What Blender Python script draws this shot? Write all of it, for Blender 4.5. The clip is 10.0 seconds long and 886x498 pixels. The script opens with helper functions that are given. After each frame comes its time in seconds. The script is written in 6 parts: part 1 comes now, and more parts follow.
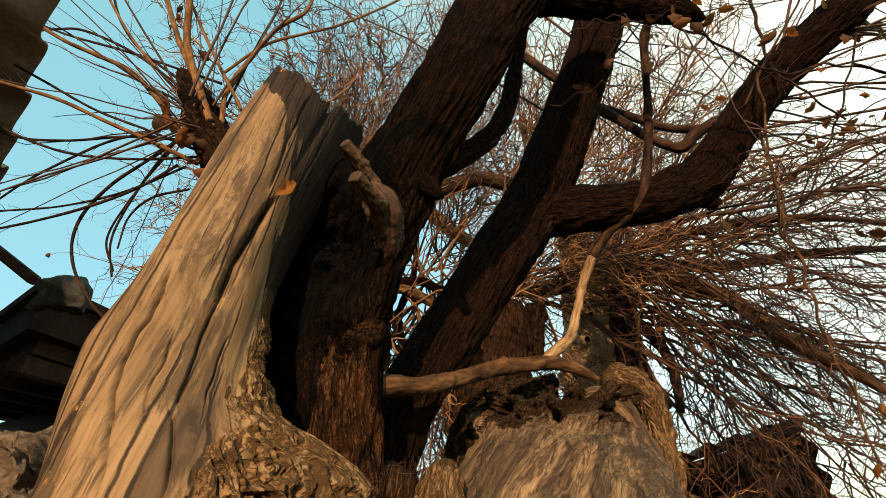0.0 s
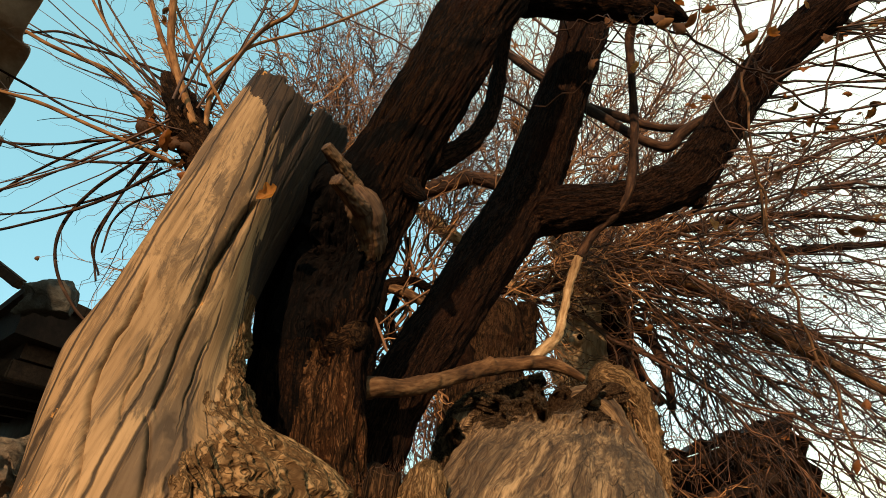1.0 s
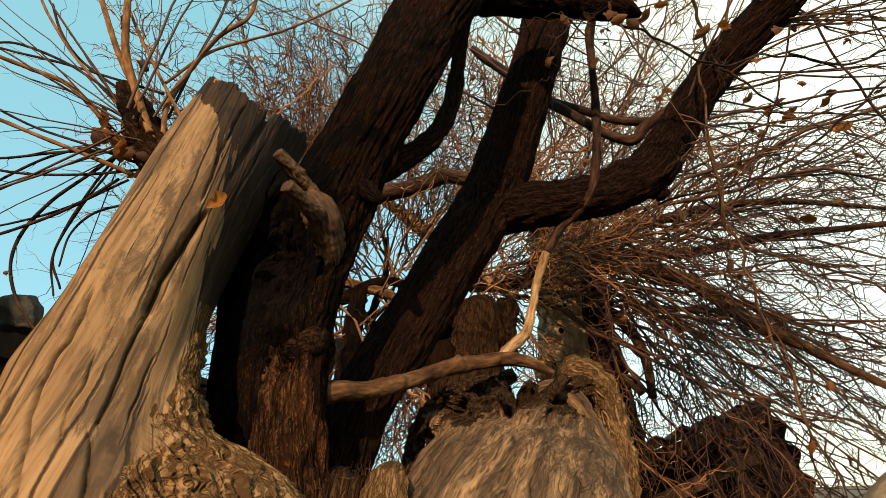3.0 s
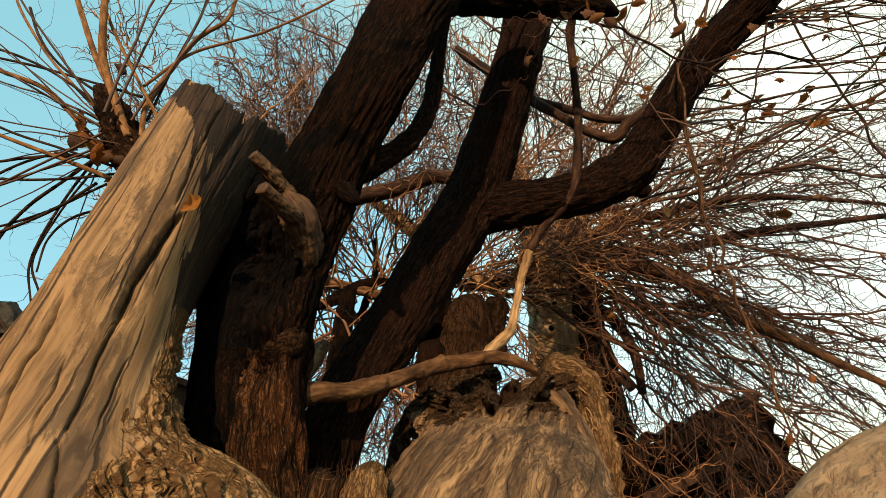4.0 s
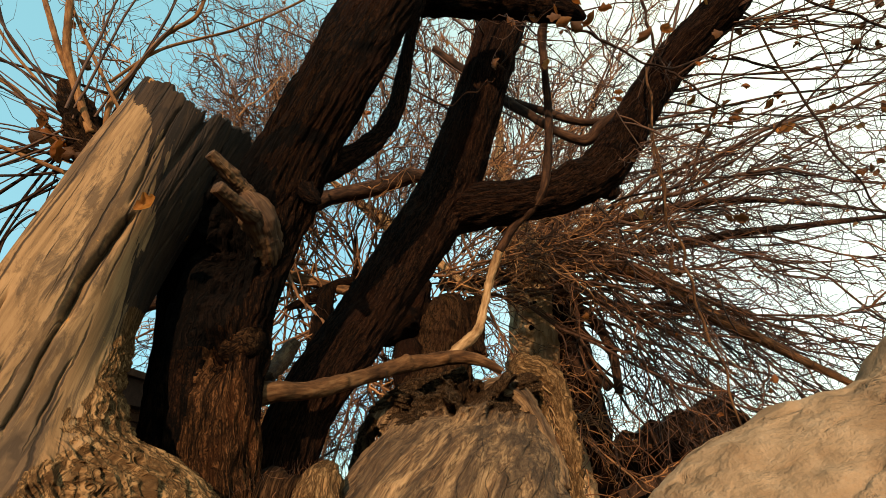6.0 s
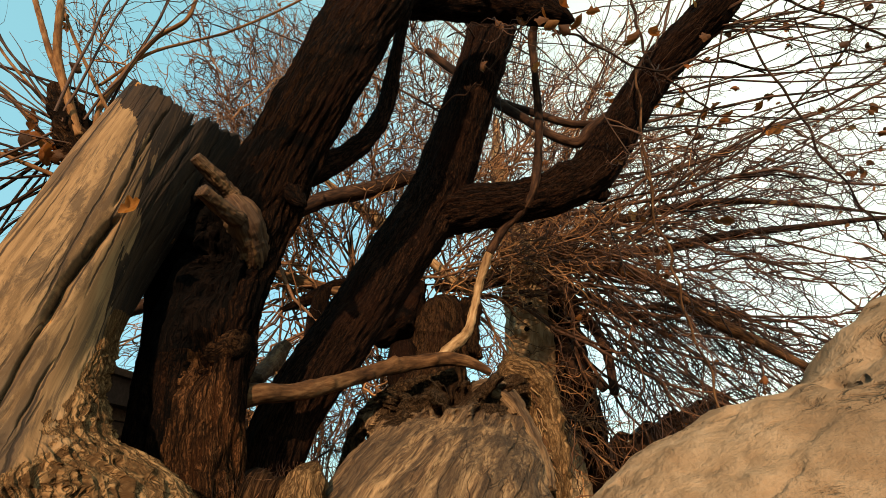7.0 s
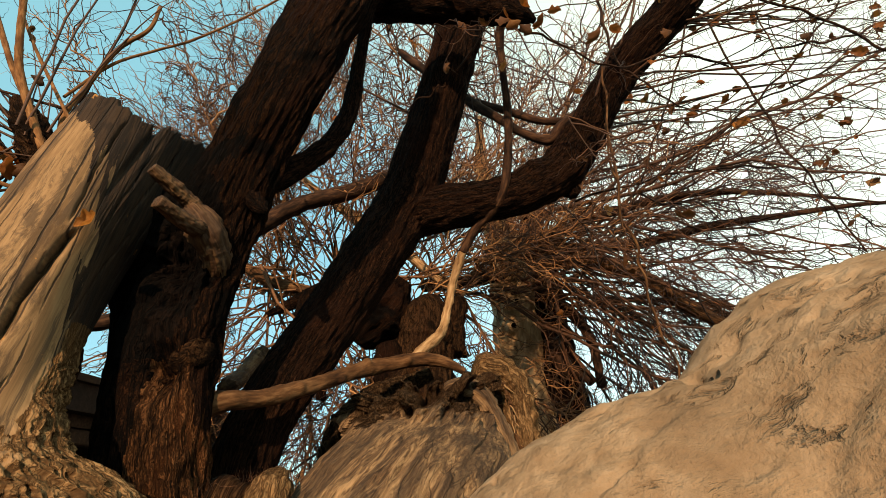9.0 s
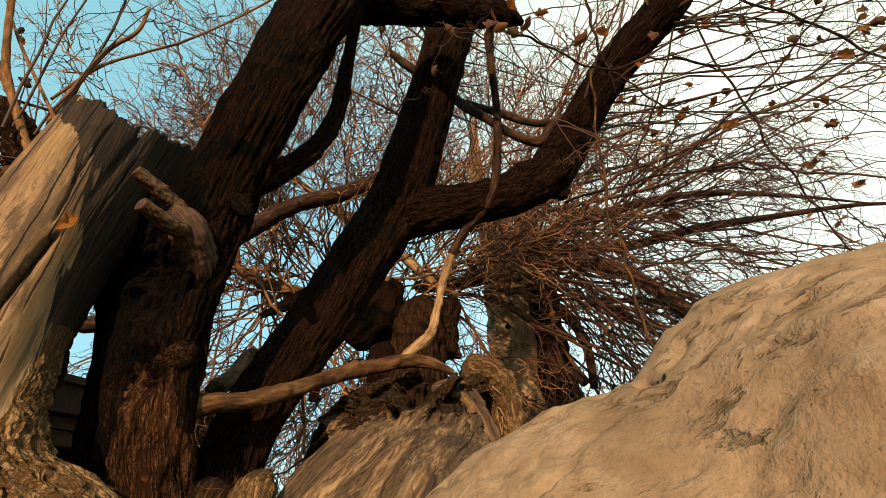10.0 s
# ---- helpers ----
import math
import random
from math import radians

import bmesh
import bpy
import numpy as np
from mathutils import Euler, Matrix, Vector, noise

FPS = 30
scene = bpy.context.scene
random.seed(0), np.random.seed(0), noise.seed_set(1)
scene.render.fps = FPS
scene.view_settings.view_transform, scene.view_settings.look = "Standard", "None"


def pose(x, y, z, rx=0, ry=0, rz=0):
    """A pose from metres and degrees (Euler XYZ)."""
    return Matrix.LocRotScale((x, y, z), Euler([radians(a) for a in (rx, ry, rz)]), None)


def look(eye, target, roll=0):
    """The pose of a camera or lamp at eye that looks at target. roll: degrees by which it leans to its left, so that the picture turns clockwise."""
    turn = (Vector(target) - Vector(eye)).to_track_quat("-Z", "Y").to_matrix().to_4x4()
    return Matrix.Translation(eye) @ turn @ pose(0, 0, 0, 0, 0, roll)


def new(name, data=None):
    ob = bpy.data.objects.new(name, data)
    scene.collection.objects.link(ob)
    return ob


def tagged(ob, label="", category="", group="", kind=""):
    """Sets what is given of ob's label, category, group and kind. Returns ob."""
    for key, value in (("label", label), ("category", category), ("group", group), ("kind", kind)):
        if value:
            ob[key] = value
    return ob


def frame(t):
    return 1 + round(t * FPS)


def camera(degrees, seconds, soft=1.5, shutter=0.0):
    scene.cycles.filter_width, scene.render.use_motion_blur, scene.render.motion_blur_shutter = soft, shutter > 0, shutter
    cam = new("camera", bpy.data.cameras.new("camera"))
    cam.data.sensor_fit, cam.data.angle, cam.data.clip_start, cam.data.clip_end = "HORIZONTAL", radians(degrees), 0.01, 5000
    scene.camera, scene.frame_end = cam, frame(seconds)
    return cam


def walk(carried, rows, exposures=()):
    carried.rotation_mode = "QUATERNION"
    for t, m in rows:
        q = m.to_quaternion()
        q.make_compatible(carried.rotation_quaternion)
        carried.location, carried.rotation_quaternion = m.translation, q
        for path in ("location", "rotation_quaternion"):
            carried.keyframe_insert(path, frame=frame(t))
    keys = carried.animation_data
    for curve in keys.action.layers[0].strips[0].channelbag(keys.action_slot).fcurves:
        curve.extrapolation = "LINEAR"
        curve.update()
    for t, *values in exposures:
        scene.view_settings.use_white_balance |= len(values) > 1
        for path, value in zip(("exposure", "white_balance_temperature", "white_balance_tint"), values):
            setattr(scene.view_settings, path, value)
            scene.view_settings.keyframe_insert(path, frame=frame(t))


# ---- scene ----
cam = camera(86.1, 10.0, 0.4)
PATH = [
    (0, (0.046, -0.021, 1.475), (0.005, 0.86, 1.947), 1.5),
    (0.5, (0.059, -0.024, 1.4785), (0.0215, 0.858, 1.948), 1.4),
    (1, (0.0775, -0.0275, 1.481), (0.0445, 0.855, 1.95), 0.8),
    (1.5, (0.0945, -0.03, 1.483), (0.0705, 0.853, 1.952), 0),
    (2, (0.117, -0.0315, 1.484), (0.1025, 0.8535, 1.9495), -0.9),
    (2.5, (0.1325, -0.0335, 1.4845), (0.12, 0.852, 1.949), -1.4),
    (4, (0.188, -0.037, 1.4815), (0.1915, 0.849, 1.945), -3.2),
    (4.5, (0.203, -0.0375, 1.4795), (0.2145, 0.85, 1.9405), -3.2),
    (5, (0.227, -0.042, 1.48), (0.2455, 0.847, 1.938), -3.3),
    (5.5, (0.2445, -0.043, 1.479), (0.268, 0.845, 1.9375), -3.3),
    (7, (0.2985, -0.0535, 1.4775), (0.322, 0.8335, 1.939), -3.3),
    (7.5, (0.3135, -0.054, 1.475), (0.339, 0.8355, 1.932), -2.9),
    (8, (0.3355, -0.0565, 1.473), (0.364, 0.8335, 1.928), -3.6),
    (8.5, (0.3575, -0.06, 1.4725), (0.391, 0.8285, 1.9305), -4.7),
    (9, (0.379, -0.067, 1.475), (0.413, 0.822, 1.9325), -5.4),
    (9.5, (0.3935, -0.071, 1.4755), (0.4305, 0.8185, 1.9305), -5.6),
    (10, (0.4095, -0.0715, 1.4735), (0.4485, 0.8165, 1.932), -5.6),
]
EXPOSURE = 0.35
HAZE = ((0.205, 0.455, 0.48, 1), (0.85, 0.92, 0.69, 1))
walk(cam, [(t, look(eye, target, roll)) for t, eye, target, roll in PATH], [(0.0, EXPOSURE), (10.0, EXPOSURE)])

# ---------------------------------------------------------------- light
SUN_FROM = Vector((-0.17, -0.95, 0.35)).normalized()
sun = new("sun", bpy.data.lights.new("sun", "SUN"))
sun.data.energy, sun.data.angle, sun.data.color = 5.0, radians(1.0), (1.0, 0.70, 0.42)
sun.matrix_world = look((0, 0, 8), Vector((0, 0, 8)) - SUN_FROM)

world = bpy.data.worlds.new("sky")
scene.world = world
world.use_nodes = True
wt = world.node_tree
wt.nodes.clear()
w_out = wt.nodes.new("ShaderNodeOutputWorld")
w_bg = wt.nodes.new("ShaderNodeBackground")
w_sky = wt.nodes.new("ShaderNodeTexSky")
w_sky.sky_type, w_sky.sun_disc = "NISHITA", False
w_sky.sun_elevation = math.asin(SUN_FROM.z)
w_sky.sun_rotation = math.atan2(SUN_FROM.x, SUN_FROM.y)
w_sky.air_density, w_sky.dust_density, w_sky.ozone_density = 1.0, 0.6, 1.5
w_gain = wt.nodes.new("ShaderNodeVectorMath")
w_gain.operation = "MULTIPLY"
w_gain.inputs[1].default_value = (0.06, 0.06, 0.06)
wt.links.new(w_sky.outputs[0], w_gain.inputs[0])
# thin bright haze that thickens smoothly towards the east
w_co = wt.nodes.new("ShaderNodeTexCoord")
w_dot = wt.nodes.new("ShaderNodeVectorMath")
w_dot.operation = "DOT_PRODUCT"
w_dot.inputs[1].default_value = Vector((0.86, 0.20, 0.46)).normalized()
wt.links.new(w_co.outputs["Generated"], w_dot.inputs[0])
w_ramp = wt.nodes.new("ShaderNodeValToRGB")
w_ramp.color_ramp.interpolation = "EASE"
w_ramp.color_ramp.elements[0].position, w_ramp.color_ramp.elements[0].color = 0.2, HAZE[0]
w_ramp.color_ramp.elements[1].position, w_ramp.color_ramp.elements[1].color = 0.92, HAZE[1]
wt.links.new(w_dot.outputs["Value"], w_ramp.inputs[0])
w_add = wt.nodes.new("ShaderNodeVectorMath")
w_add.operation = "ADD"
wt.links.new(w_gain.outputs[0], w_add.inputs[0])
wt.links.new(w_ramp.outputs[0], w_add.inputs[1])
wt.links.new(w_add.outputs[0], w_bg.inputs[0])
w_bg.inputs[1].default_value = 1.0
wt.links.new(w_bg.outputs[0], w_out.inputs[0])


# ---------------------------------------------------------------- materials
class Nodes:
    """Short way to write a node material."""

    def __init__(self, name):
        self.m = bpy.data.materials.new(name)
        self.m.use_nodes = True
        self.t = self.m.node_tree
        self.t.nodes.clear()
        self.out = self.t.nodes.new("ShaderNodeOutputMaterial")
        self.bsdf = self.t.nodes.new("ShaderNodeBsdfPrincipled")
        self.t.links.new(self.bsdf.outputs[0], self.out.inputs[0])

    def put(self, socket, value):
        if isinstance(value, bpy.types.NodeSocket):
            self.t.links.new(value, socket)
        else:
            socket.default_value = value

    def fibre(self, sx, sy, sz):
        a = self.t.nodes.new("ShaderNodeAttribute")
        a.attribute_name = "fib"
        v = self.t.nodes.new("ShaderNodeVectorMath")
        v.operation = "MULTIPLY"
        v.inputs[1].default_value = (sx, sy, sz)
        self.t.links.new(a.outputs["Vector"], v.inputs[0])
        return v.outputs[0]

    def place(self):
        return self.t.nodes.new("ShaderNodeTexCoord").outputs["Object"]

    def rand(self):
        return self.t.nodes.new("ShaderNodeObjectInfo").outputs["Random"]

    def island(self):
        return self.t.nodes.new("ShaderNodeNewGeometry").outputs["Random Per Island"]

    def noise(self, vec, scale, detail=4.0, rough=0.55, distort=0.0):
        n = self.t.nodes.new("ShaderNodeTexNoise")
        self.put(n.inputs["Vector"], vec)
        n.inputs["Scale"].default_value, n.inputs["Detail"].default_value = scale, detail
        n.inputs["Roughness"].default_value, n.inputs["Distortion"].default_value = rough, distort
        return n.outputs["Fac"]

    def cells(self, vec, scale, feature="DISTANCE_TO_EDGE"):
        n = self.t.nodes.new("ShaderNodeTexVoronoi")
        n.feature = feature
        self.put(n.inputs["Vector"], vec)
        n.inputs["Scale"].default_value = scale
        return n.outputs[0]

    def shift(self, vec, fac, amount):
        s = self.t.nodes.new("ShaderNodeVectorMath")
        s.operation = "SCALE"
        c = self.t.nodes.new("ShaderNodeCombineXYZ")
        for i in range(3):
            self.t.links.new(fac, c.inputs[i])
        self.t.links.new(c.outputs[0], s.inputs[0])
        s.inputs["Scale"].default_value = amount
        a = self.t.nodes.new("ShaderNodeVectorMath")
        a.operation = "ADD"
        self.t.links.new(vec, a.inputs[0])
        self.t.links.new(s.outputs[0], a.inputs[1])
        return a.outputs[0]

    def ramp(self, fac, *stops):
        r = self.t.nodes.new("ShaderNodeValToRGB")
        e = r.color_ramp.elements
        while len(e) < len(stops):
            e.new(0.5)
        for el, (p, c) in zip(e, stops):
            el.position = p
            el.color = (c, c, c, 1) if not isinstance(c, tuple) else (*c, 1)
        self.put(r.inputs[0], fac)
        return r.outputs[0]

    def mix(self, fac, a, b, blend="MIX"):
        n = self.t.nodes.new("ShaderNodeMix")
        n.data_type, n.blend_type = "RGBA", blend
        self.put(n.inputs[0], fac)
        self.put(n.inputs[6], a if isinstance(a, bpy.types.NodeSocket) else (*a, 1))
        self.put(n.inputs[7], b if isinstance(b, bpy.types.NodeSocket) else (*b, 1))
        return n.outputs[2]

    def math(self, op, a, b=0.0, c=0.0):
        n = self.t.nodes.new("ShaderNodeMath")
        n.operation = op
        for s, v in zip(n.inputs, (a, b, c)):
            self.put(s, v)
        return n.outputs[0]

    def bump(self, height, dist, strength=1.0, normal=None):
        n = self.t.nodes.new("ShaderNodeBump")
        n.inputs["Strength"].default_value, n.inputs["Distance"].default_value = strength, dist
        self.put(n.inputs["Height"], height)
        if normal is not None:
            self.put(n.inputs["Normal"], normal)
        return n.outputs[0]

    def end(self, color, rough, normal=None, spec=0.3):
        self.put(self.bsdf.inputs["Base Color"], color if isinstance(color, bpy.types.NodeSocket) else (*color, 1))
        self.put(self.bsdf.inputs["Roughness"], rough)
        self.bsdf.inputs["Specular IOR Level"].default_value = spec
        if normal is not None:
            self.put(self.bsdf.inputs["Normal"], normal)
        return self.m


def weathered_wood(name, dark, mid, light, grey, grain=260.0, relief=0.0025, orange=0.0, cracks=26.0, open_cracks=1.0, patchy=0.85):
    n = Nodes(name)
    sway = n.noise(n.fibre(1, 1, 0.45), 9, 3, 0.5)
    f = n.shift(n.fibre(1, 1, 0.075), sway, 0.02)
    fine = n.noise(f, grain, 5, 0.65, 0.5)
    broad = n.noise(n.fibre(1, 1, 0.14), 15, 5, 0.6, 0.8)
    fine2 = n.noise(n.shift(n.fibre(1, 1, 0.06), sway, 0.03), grain * 0.32, 5, 0.65, 0.6)
    col = n.ramp(n.math("MULTIPLY_ADD", fine2, 0.5, n.math("MULTIPLY", fine, 0.5)), (0.36, dark), (0.47, mid), (0.62, light))
    patch = n.ramp(broad, (0.43, 0.0), (0.55, 1.0))
    col = n.mix(n.math("MULTIPLY", patch, patchy), col, n.mix(fine, grey, tuple(c * 1.6 for c in grey)))
    split = n.cells(n.shift(n.fibre(1, 1, 0.035), n.noise(n.fibre(1, 1, 0.3), 10, 3), 0.05), cracks)
    line = n.ramp(split, (0.0, 1.0), (0.022, 0.0))
    gate = n.ramp(n.noise(n.fibre(1, 1, 0.3), 9, 2), (0.47, 0.0), (0.55, 1.0))
    line = n.math("MULTIPLY", n.math("MULTIPLY", line, gate), open_cracks)
    col = n.mix(n.math("MULTIPLY", line, 0.85), col, (0.02, 0.014, 0.009))
    spots = n.ramp(n.cells(n.fibre(1, 1, 0.6), 22, "F1"), (0.03, 1.0), (0.07, 0.0))
    col = n.mix(n.math("MULTIPLY", spots, 0.6), col, (0.07, 0.045, 0.025))
    if orange:
        o = n.ramp(n.noise(n.fibre(1, 1, 0.5), 30, 5, 0.7), (0.64, 0.0), (0.70, 1.0))
        col = n.mix(n.math("MULTIPLY", o, orange), col, (0.42, 0.20, 0.05))
    h = n.math("SUBTRACT", n.math("ADD", n.math("MULTIPLY", fine, 0.55), n.math("MULTIPLY", broad, 0.15)), n.math("MULTIPLY", line, 1.6))
    return n.end(col, n.ramp(fine, (0.3, 0.9), (0.7, 0.68)), n.bump(h, relief), 0.25)


def bare_wood(name, pale, tan, smear, depth=1.0, seams=19.0):
    """Barkless, sun-bleached wood: soft grain, grey smears, long thin wavy seams and pin knots."""
    n = Nodes(name)
    sway = n.noise(n.fibre(1, 1, 0.5), 7, 3, 0.5)
    broad = n.noise(n.shift(n.fibre(1, 1, 0.16), sway, 0.06), 13, 4, 0.6)
    grain = n.noise(n.shift(n.fibre(1, 1, 0.05), sway, 0.008), 150, 5, 0.65, 0.3)
    fine = n.noise(n.fibre(1, 1, 0.3), 420, 3, 0.7)
    col = n.ramp(broad, (0.36, tan), (0.62, pale))
    col = n.mix(n.ramp(grain, (0.38, 0.45), (0.56, 0.0)), col, tuple(c * 0.45 for c in tan))
    patch = n.noise(n.shift(n.fibre(1, 1, 0.11), sway, 0.03), 26, 9, 0.74, 0.5)
    col = n.mix(n.ramp(patch, (0.49, 0.0), (0.55, 0.8)), col, n.mix(fine, tuple(c * 0.6 for c in smear), smear))
    blotch = n.noise(n.fibre(1, 1, 0.35), 12, 8, 0.74, 0.6)
    col = n.mix(n.ramp(blotch, (0.54, 0.0), (0.59, 0.6)), col, tuple(c * 0.5 for c in tan))
    wave = n.noise(n.fibre(1, 1, 0.8), 16, 4, 0.6)
    seam = n.cells(n.shift(n.fibre(1, 1, 0.022), wave, 0.007), seams)
    line = n.ramp(seam, (0.012, 1.0), (0.034, 0.0))
    line = n.math("MULTIPLY", line, n.ramp(n.noise(n.fibre(1, 1, 0.35), 10, 2), (0.38, 0.0), (0.46, 1.0)))
    hair = n.ramp(n.cells(n.shift(n.fibre(1, 1, 0.03), wave, 0.006), seams * 2.7), (0.012, 1.0), (0.04, 0.0))
    hair = n.math("MULTIPLY", hair, n.ramp(n.noise(n.fibre(1, 1, 0.5), 15, 2), (0.50, 0.0), (0.60, 0.7)))
    line = n.math("MAXIMUM", line, hair)
    col = n.mix(n.math("MULTIPLY", line, 0.9), col, (0.018, 0.011, 0.007))
    knot = n.ramp(n.cells(n.fibre(1, 1, 0.75), 27, "F1"), (0.045, 1.0), (0.085, 0.0))
    knot = n.math("MULTIPLY", knot, n.ramp(n.noise(n.fibre(1, 1, 1), 25, 1), (0.50, 0.0), (0.56, 1.0)))
    col = n.mix(n.math("MULTIPLY", knot, 0.8), col, (0.055, 0.032, 0.018))
    rust = n.ramp(n.noise(n.fibre(1, 1, 0.5), 30, 5, 0.7), (0.67, 0.0), (0.71, 0.8))
    col = n.mix(rust, col, (0.42, 0.19, 0.045))
    h = n.math("SUBTRACT", n.math("ADD", n.math("MULTIPLY", grain, 0.10 * depth), n.math("MULTIPLY", fine, 0.20)), n.math("MULTIPLY", line, 0.9))
    h = n.math("ADD", h, n.math("MULTIPLY", knot, 0.4))
    return n.end(col, n.ramp(grain, (0.3, 0.9), (0.7, 0.72)), n.bump(h, 0.0022 * depth), 0.2)


def furrowed_bark(name, dark, mid, light, scale=30.0, stretch=0.14, relief=0.010, red=(0.06, 0.02, 0.009), soot=0.85):
    n = Nodes(name)
    warp = n.noise(n.fibre(1, 1, 0.5), 22, 4, 0.65)
    v = n.shift(n.fibre(1, 1, stretch), warp, 0.03)
    wide = n.noise(v, scale, 3, 0.6)
    crest = n.math("ABSOLUTE", n.math("SUBTRACT", wide, 0.5))
    thin = n.noise(n.shift(n.fibre(1, 1, stretch * 1.6), warp, 0.04), scale * 3.1, 4, 0.65)
    crest2 = n.math("ABSOLUTE", n.math("SUBTRACT", thin, 0.5))
    fine = n.noise(n.fibre(1, 1, 0.35), 210, 4, 0.7, 0.4)
    ridge = n.ramp(crest, (0.0, 0.0), (0.07, 0.75), (0.22, 1.0))
    ridge2 = n.ramp(crest2, (0.0, 0.0), (0.05, 0.8), (0.2, 1.0))
    plate = n.math("MULTIPLY", ridge, n.math("MULTIPLY_ADD", ridge2, 0.7, 0.3))
    col = n.mix(plate, dark, n.ramp(fine, (0.3, mid), (0.72, light)))
    broad = n.ramp(n.noise(n.fibre(1, 1, 0.4), 7, 3), (0.50, 0.0), (0.66, 1.0))
    col = n.mix(n.math("MULTIPLY", broad, 0.5), col, n.mix(fine, dark, red))
    dirt = n.ramp(n.noise(n.place(), 6.5, 3, 0.6, 0.5), (0.54, 0.0), (0.62, soot))
    col = n.mix(dirt, col, dark)
    h = n.math("ADD", n.math("MULTIPLY", plate, 0.8), n.math("MULTIPLY", fine, 0.35))
    return n.end(col, 0.95, n.bump(h, relief), 0.06)


def smooth_bark(name, dark, mid, light, scale=70.0, relief=0.0015):
    n = Nodes(name)
    f = n.noise(n.fibre(1, 1, 0.2), scale, 5, 0.6, 0.3)
    b = n.noise(n.fibre(1, 1, 0.5), 16, 3)
    col = n.ramp(f, (0.3, dark), (0.5, mid), (0.72, light))
    col = n.mix(n.ramp(b, (0.45, 0.0), (0.68, 0.7)), col, dark)
    rings = n.noise(n.fibre(0.3, 0.3, 2.5), 60, 3)
    return n.end(col, 0.85, n.bump(n.math("ADD", f, n.math("MULTIPLY", rings, 0.5)), relief), 0.12)


def twig_bark(name, a, b, c):
    n = Nodes(name)
    col = n.ramp(n.island(), (0.0, a), (0.5, b), (1.0, c))
    col = n.mix(n.ramp(n.noise(n.place(), 90, 2), (0.4, 0.0), (0.7, 0.5)), col, tuple(x * 0.45 for x in a))
    return n.end(col, 0.65, None, 0.3)


PALE = bare_wood("pale_weathered_wood", (0.30, 0.178, 0.083), (0.17, 0.093, 0.040), (0.078, 0.048, 0.027))
# darker weathered wood, deepened further with the shade of the turned-away side
DARKPALE = bare_wood("shaded_dark_wood", (0.048, 0.026, 0.0125), (0.021, 0.0105, 0.005), (0.010, 0.006, 0.0035), 2.5, 34.0)
GREYWOOD = weathered_wood("grey_fibrous_wood", (0.010, 0.005, 0.0025), (0.105, 0.057, 0.026), (0.33, 0.198, 0.094), (0.030, 0.017, 0.009), grain=150, relief=0.015, cracks=40, open_cracks=0.2, patchy=0.75)
CRUST = furrowed_bark("crumbling_brown_wood", (0.012, 0.006, 0.003), (0.095, 0.052, 0.025), (0.21, 0.125, 0.062), scale=55, stretch=0.7, relief=0.014, red=(0.10, 0.045, 0.018), soot=0.3)
CUTWOOD = weathered_wood("cut_branch_wood", (0.016, 0.0075, 0.0032), (0.060, 0.027, 0.011), (0.14, 0.077, 0.031), (0.022, 0.011, 0.0055), grain=200, relief=0.003, cracks=40)
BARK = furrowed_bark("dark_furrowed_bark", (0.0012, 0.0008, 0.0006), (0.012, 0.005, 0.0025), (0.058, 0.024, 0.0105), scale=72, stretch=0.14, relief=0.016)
# raw bark, made brighter to carry the sun on the lower right side
LITRAWBARK = furrowed_bark("sunlit_raw_bark", (0.004, 0.002, 0.001), (0.07, 0.027, 0.0105), (0.22, 0.095, 0.036), scale=58, stretch=0.10, relief=0.014, red=(0.19, 0.06, 0.016), soot=0.4)
# near-black colour standing in for the deep shade inside hollows
HOLLOWDARK = furrowed_bark("shaded_hollow_wood", (0.0008, 0.0006, 0.0005), (0.004, 0.0024, 0.0018), (0.011, 0.0058, 0.0038), red=(0.008, 0.0038, 0.0024))
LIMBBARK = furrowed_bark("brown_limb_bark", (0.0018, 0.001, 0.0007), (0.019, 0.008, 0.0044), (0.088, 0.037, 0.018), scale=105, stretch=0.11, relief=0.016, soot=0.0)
BURLBARK = furrowed_bark("rough_burl_bark", (0.05, 0.025, 0.010), (0.235, 0.127, 0.054), (0.40, 0.232, 0.104), scale=60, stretch=0.12, relief=0.009, red=(0.27, 0.117, 0.032), soot=0.0)
BRANCH = smooth_bark("smooth_branch_bark", (0.016, 0.007, 0.003), (0.082, 0.037, 0.0145), (0.19, 0.098, 0.042))
PALEBRANCH = smooth_bark("pale_branch_bark", (0.085, 0.042, 0.018), (0.27, 0.158, 0.074), (0.45, 0.30, 0.16))
DARKBRANCH = smooth_bark("dark_branch_bark", (0.006, 0.0034, 0.0022), (0.03, 0.0135, 0.0072), (0.085, 0.040, 0.019))
PALETRUNKBARK = smooth_bark("pale_trunk_bark", (0.20, 0.115, 0.055), (0.36, 0.225, 0.115), (0.50, 0.34, 0.19), 30, 0.004)
DEADBARK = furrowed_bark("dead_brown_wood", (0.004, 0.002, 0.001), (0.045, 0.02, 0.0085), (0.11, 0.053, 0.023), scale=48, stretch=0.2, relief=0.010)
SHOOT = smooth_bark("orange_brown_shoot_bark", (0.06, 0.024, 0.009), (0.17, 0.077, 0.027), (0.28, 0.145, 0.06), 120, 0.0006)
TWIG = twig_bark("brown_twig_bark", (0.014, 0.006, 0.0035), (0.055, 0.022, 0.0095), (0.17, 0.068, 0.026))
# lit copy of the twig bark: warm sunlight is in the colour
TWIGLIGHT = twig_bark("sunlit_twig_bark", (0.02, 0.008, 0.004), (0.11, 0.044, 0.016), (0.42, 0.195, 0.07))


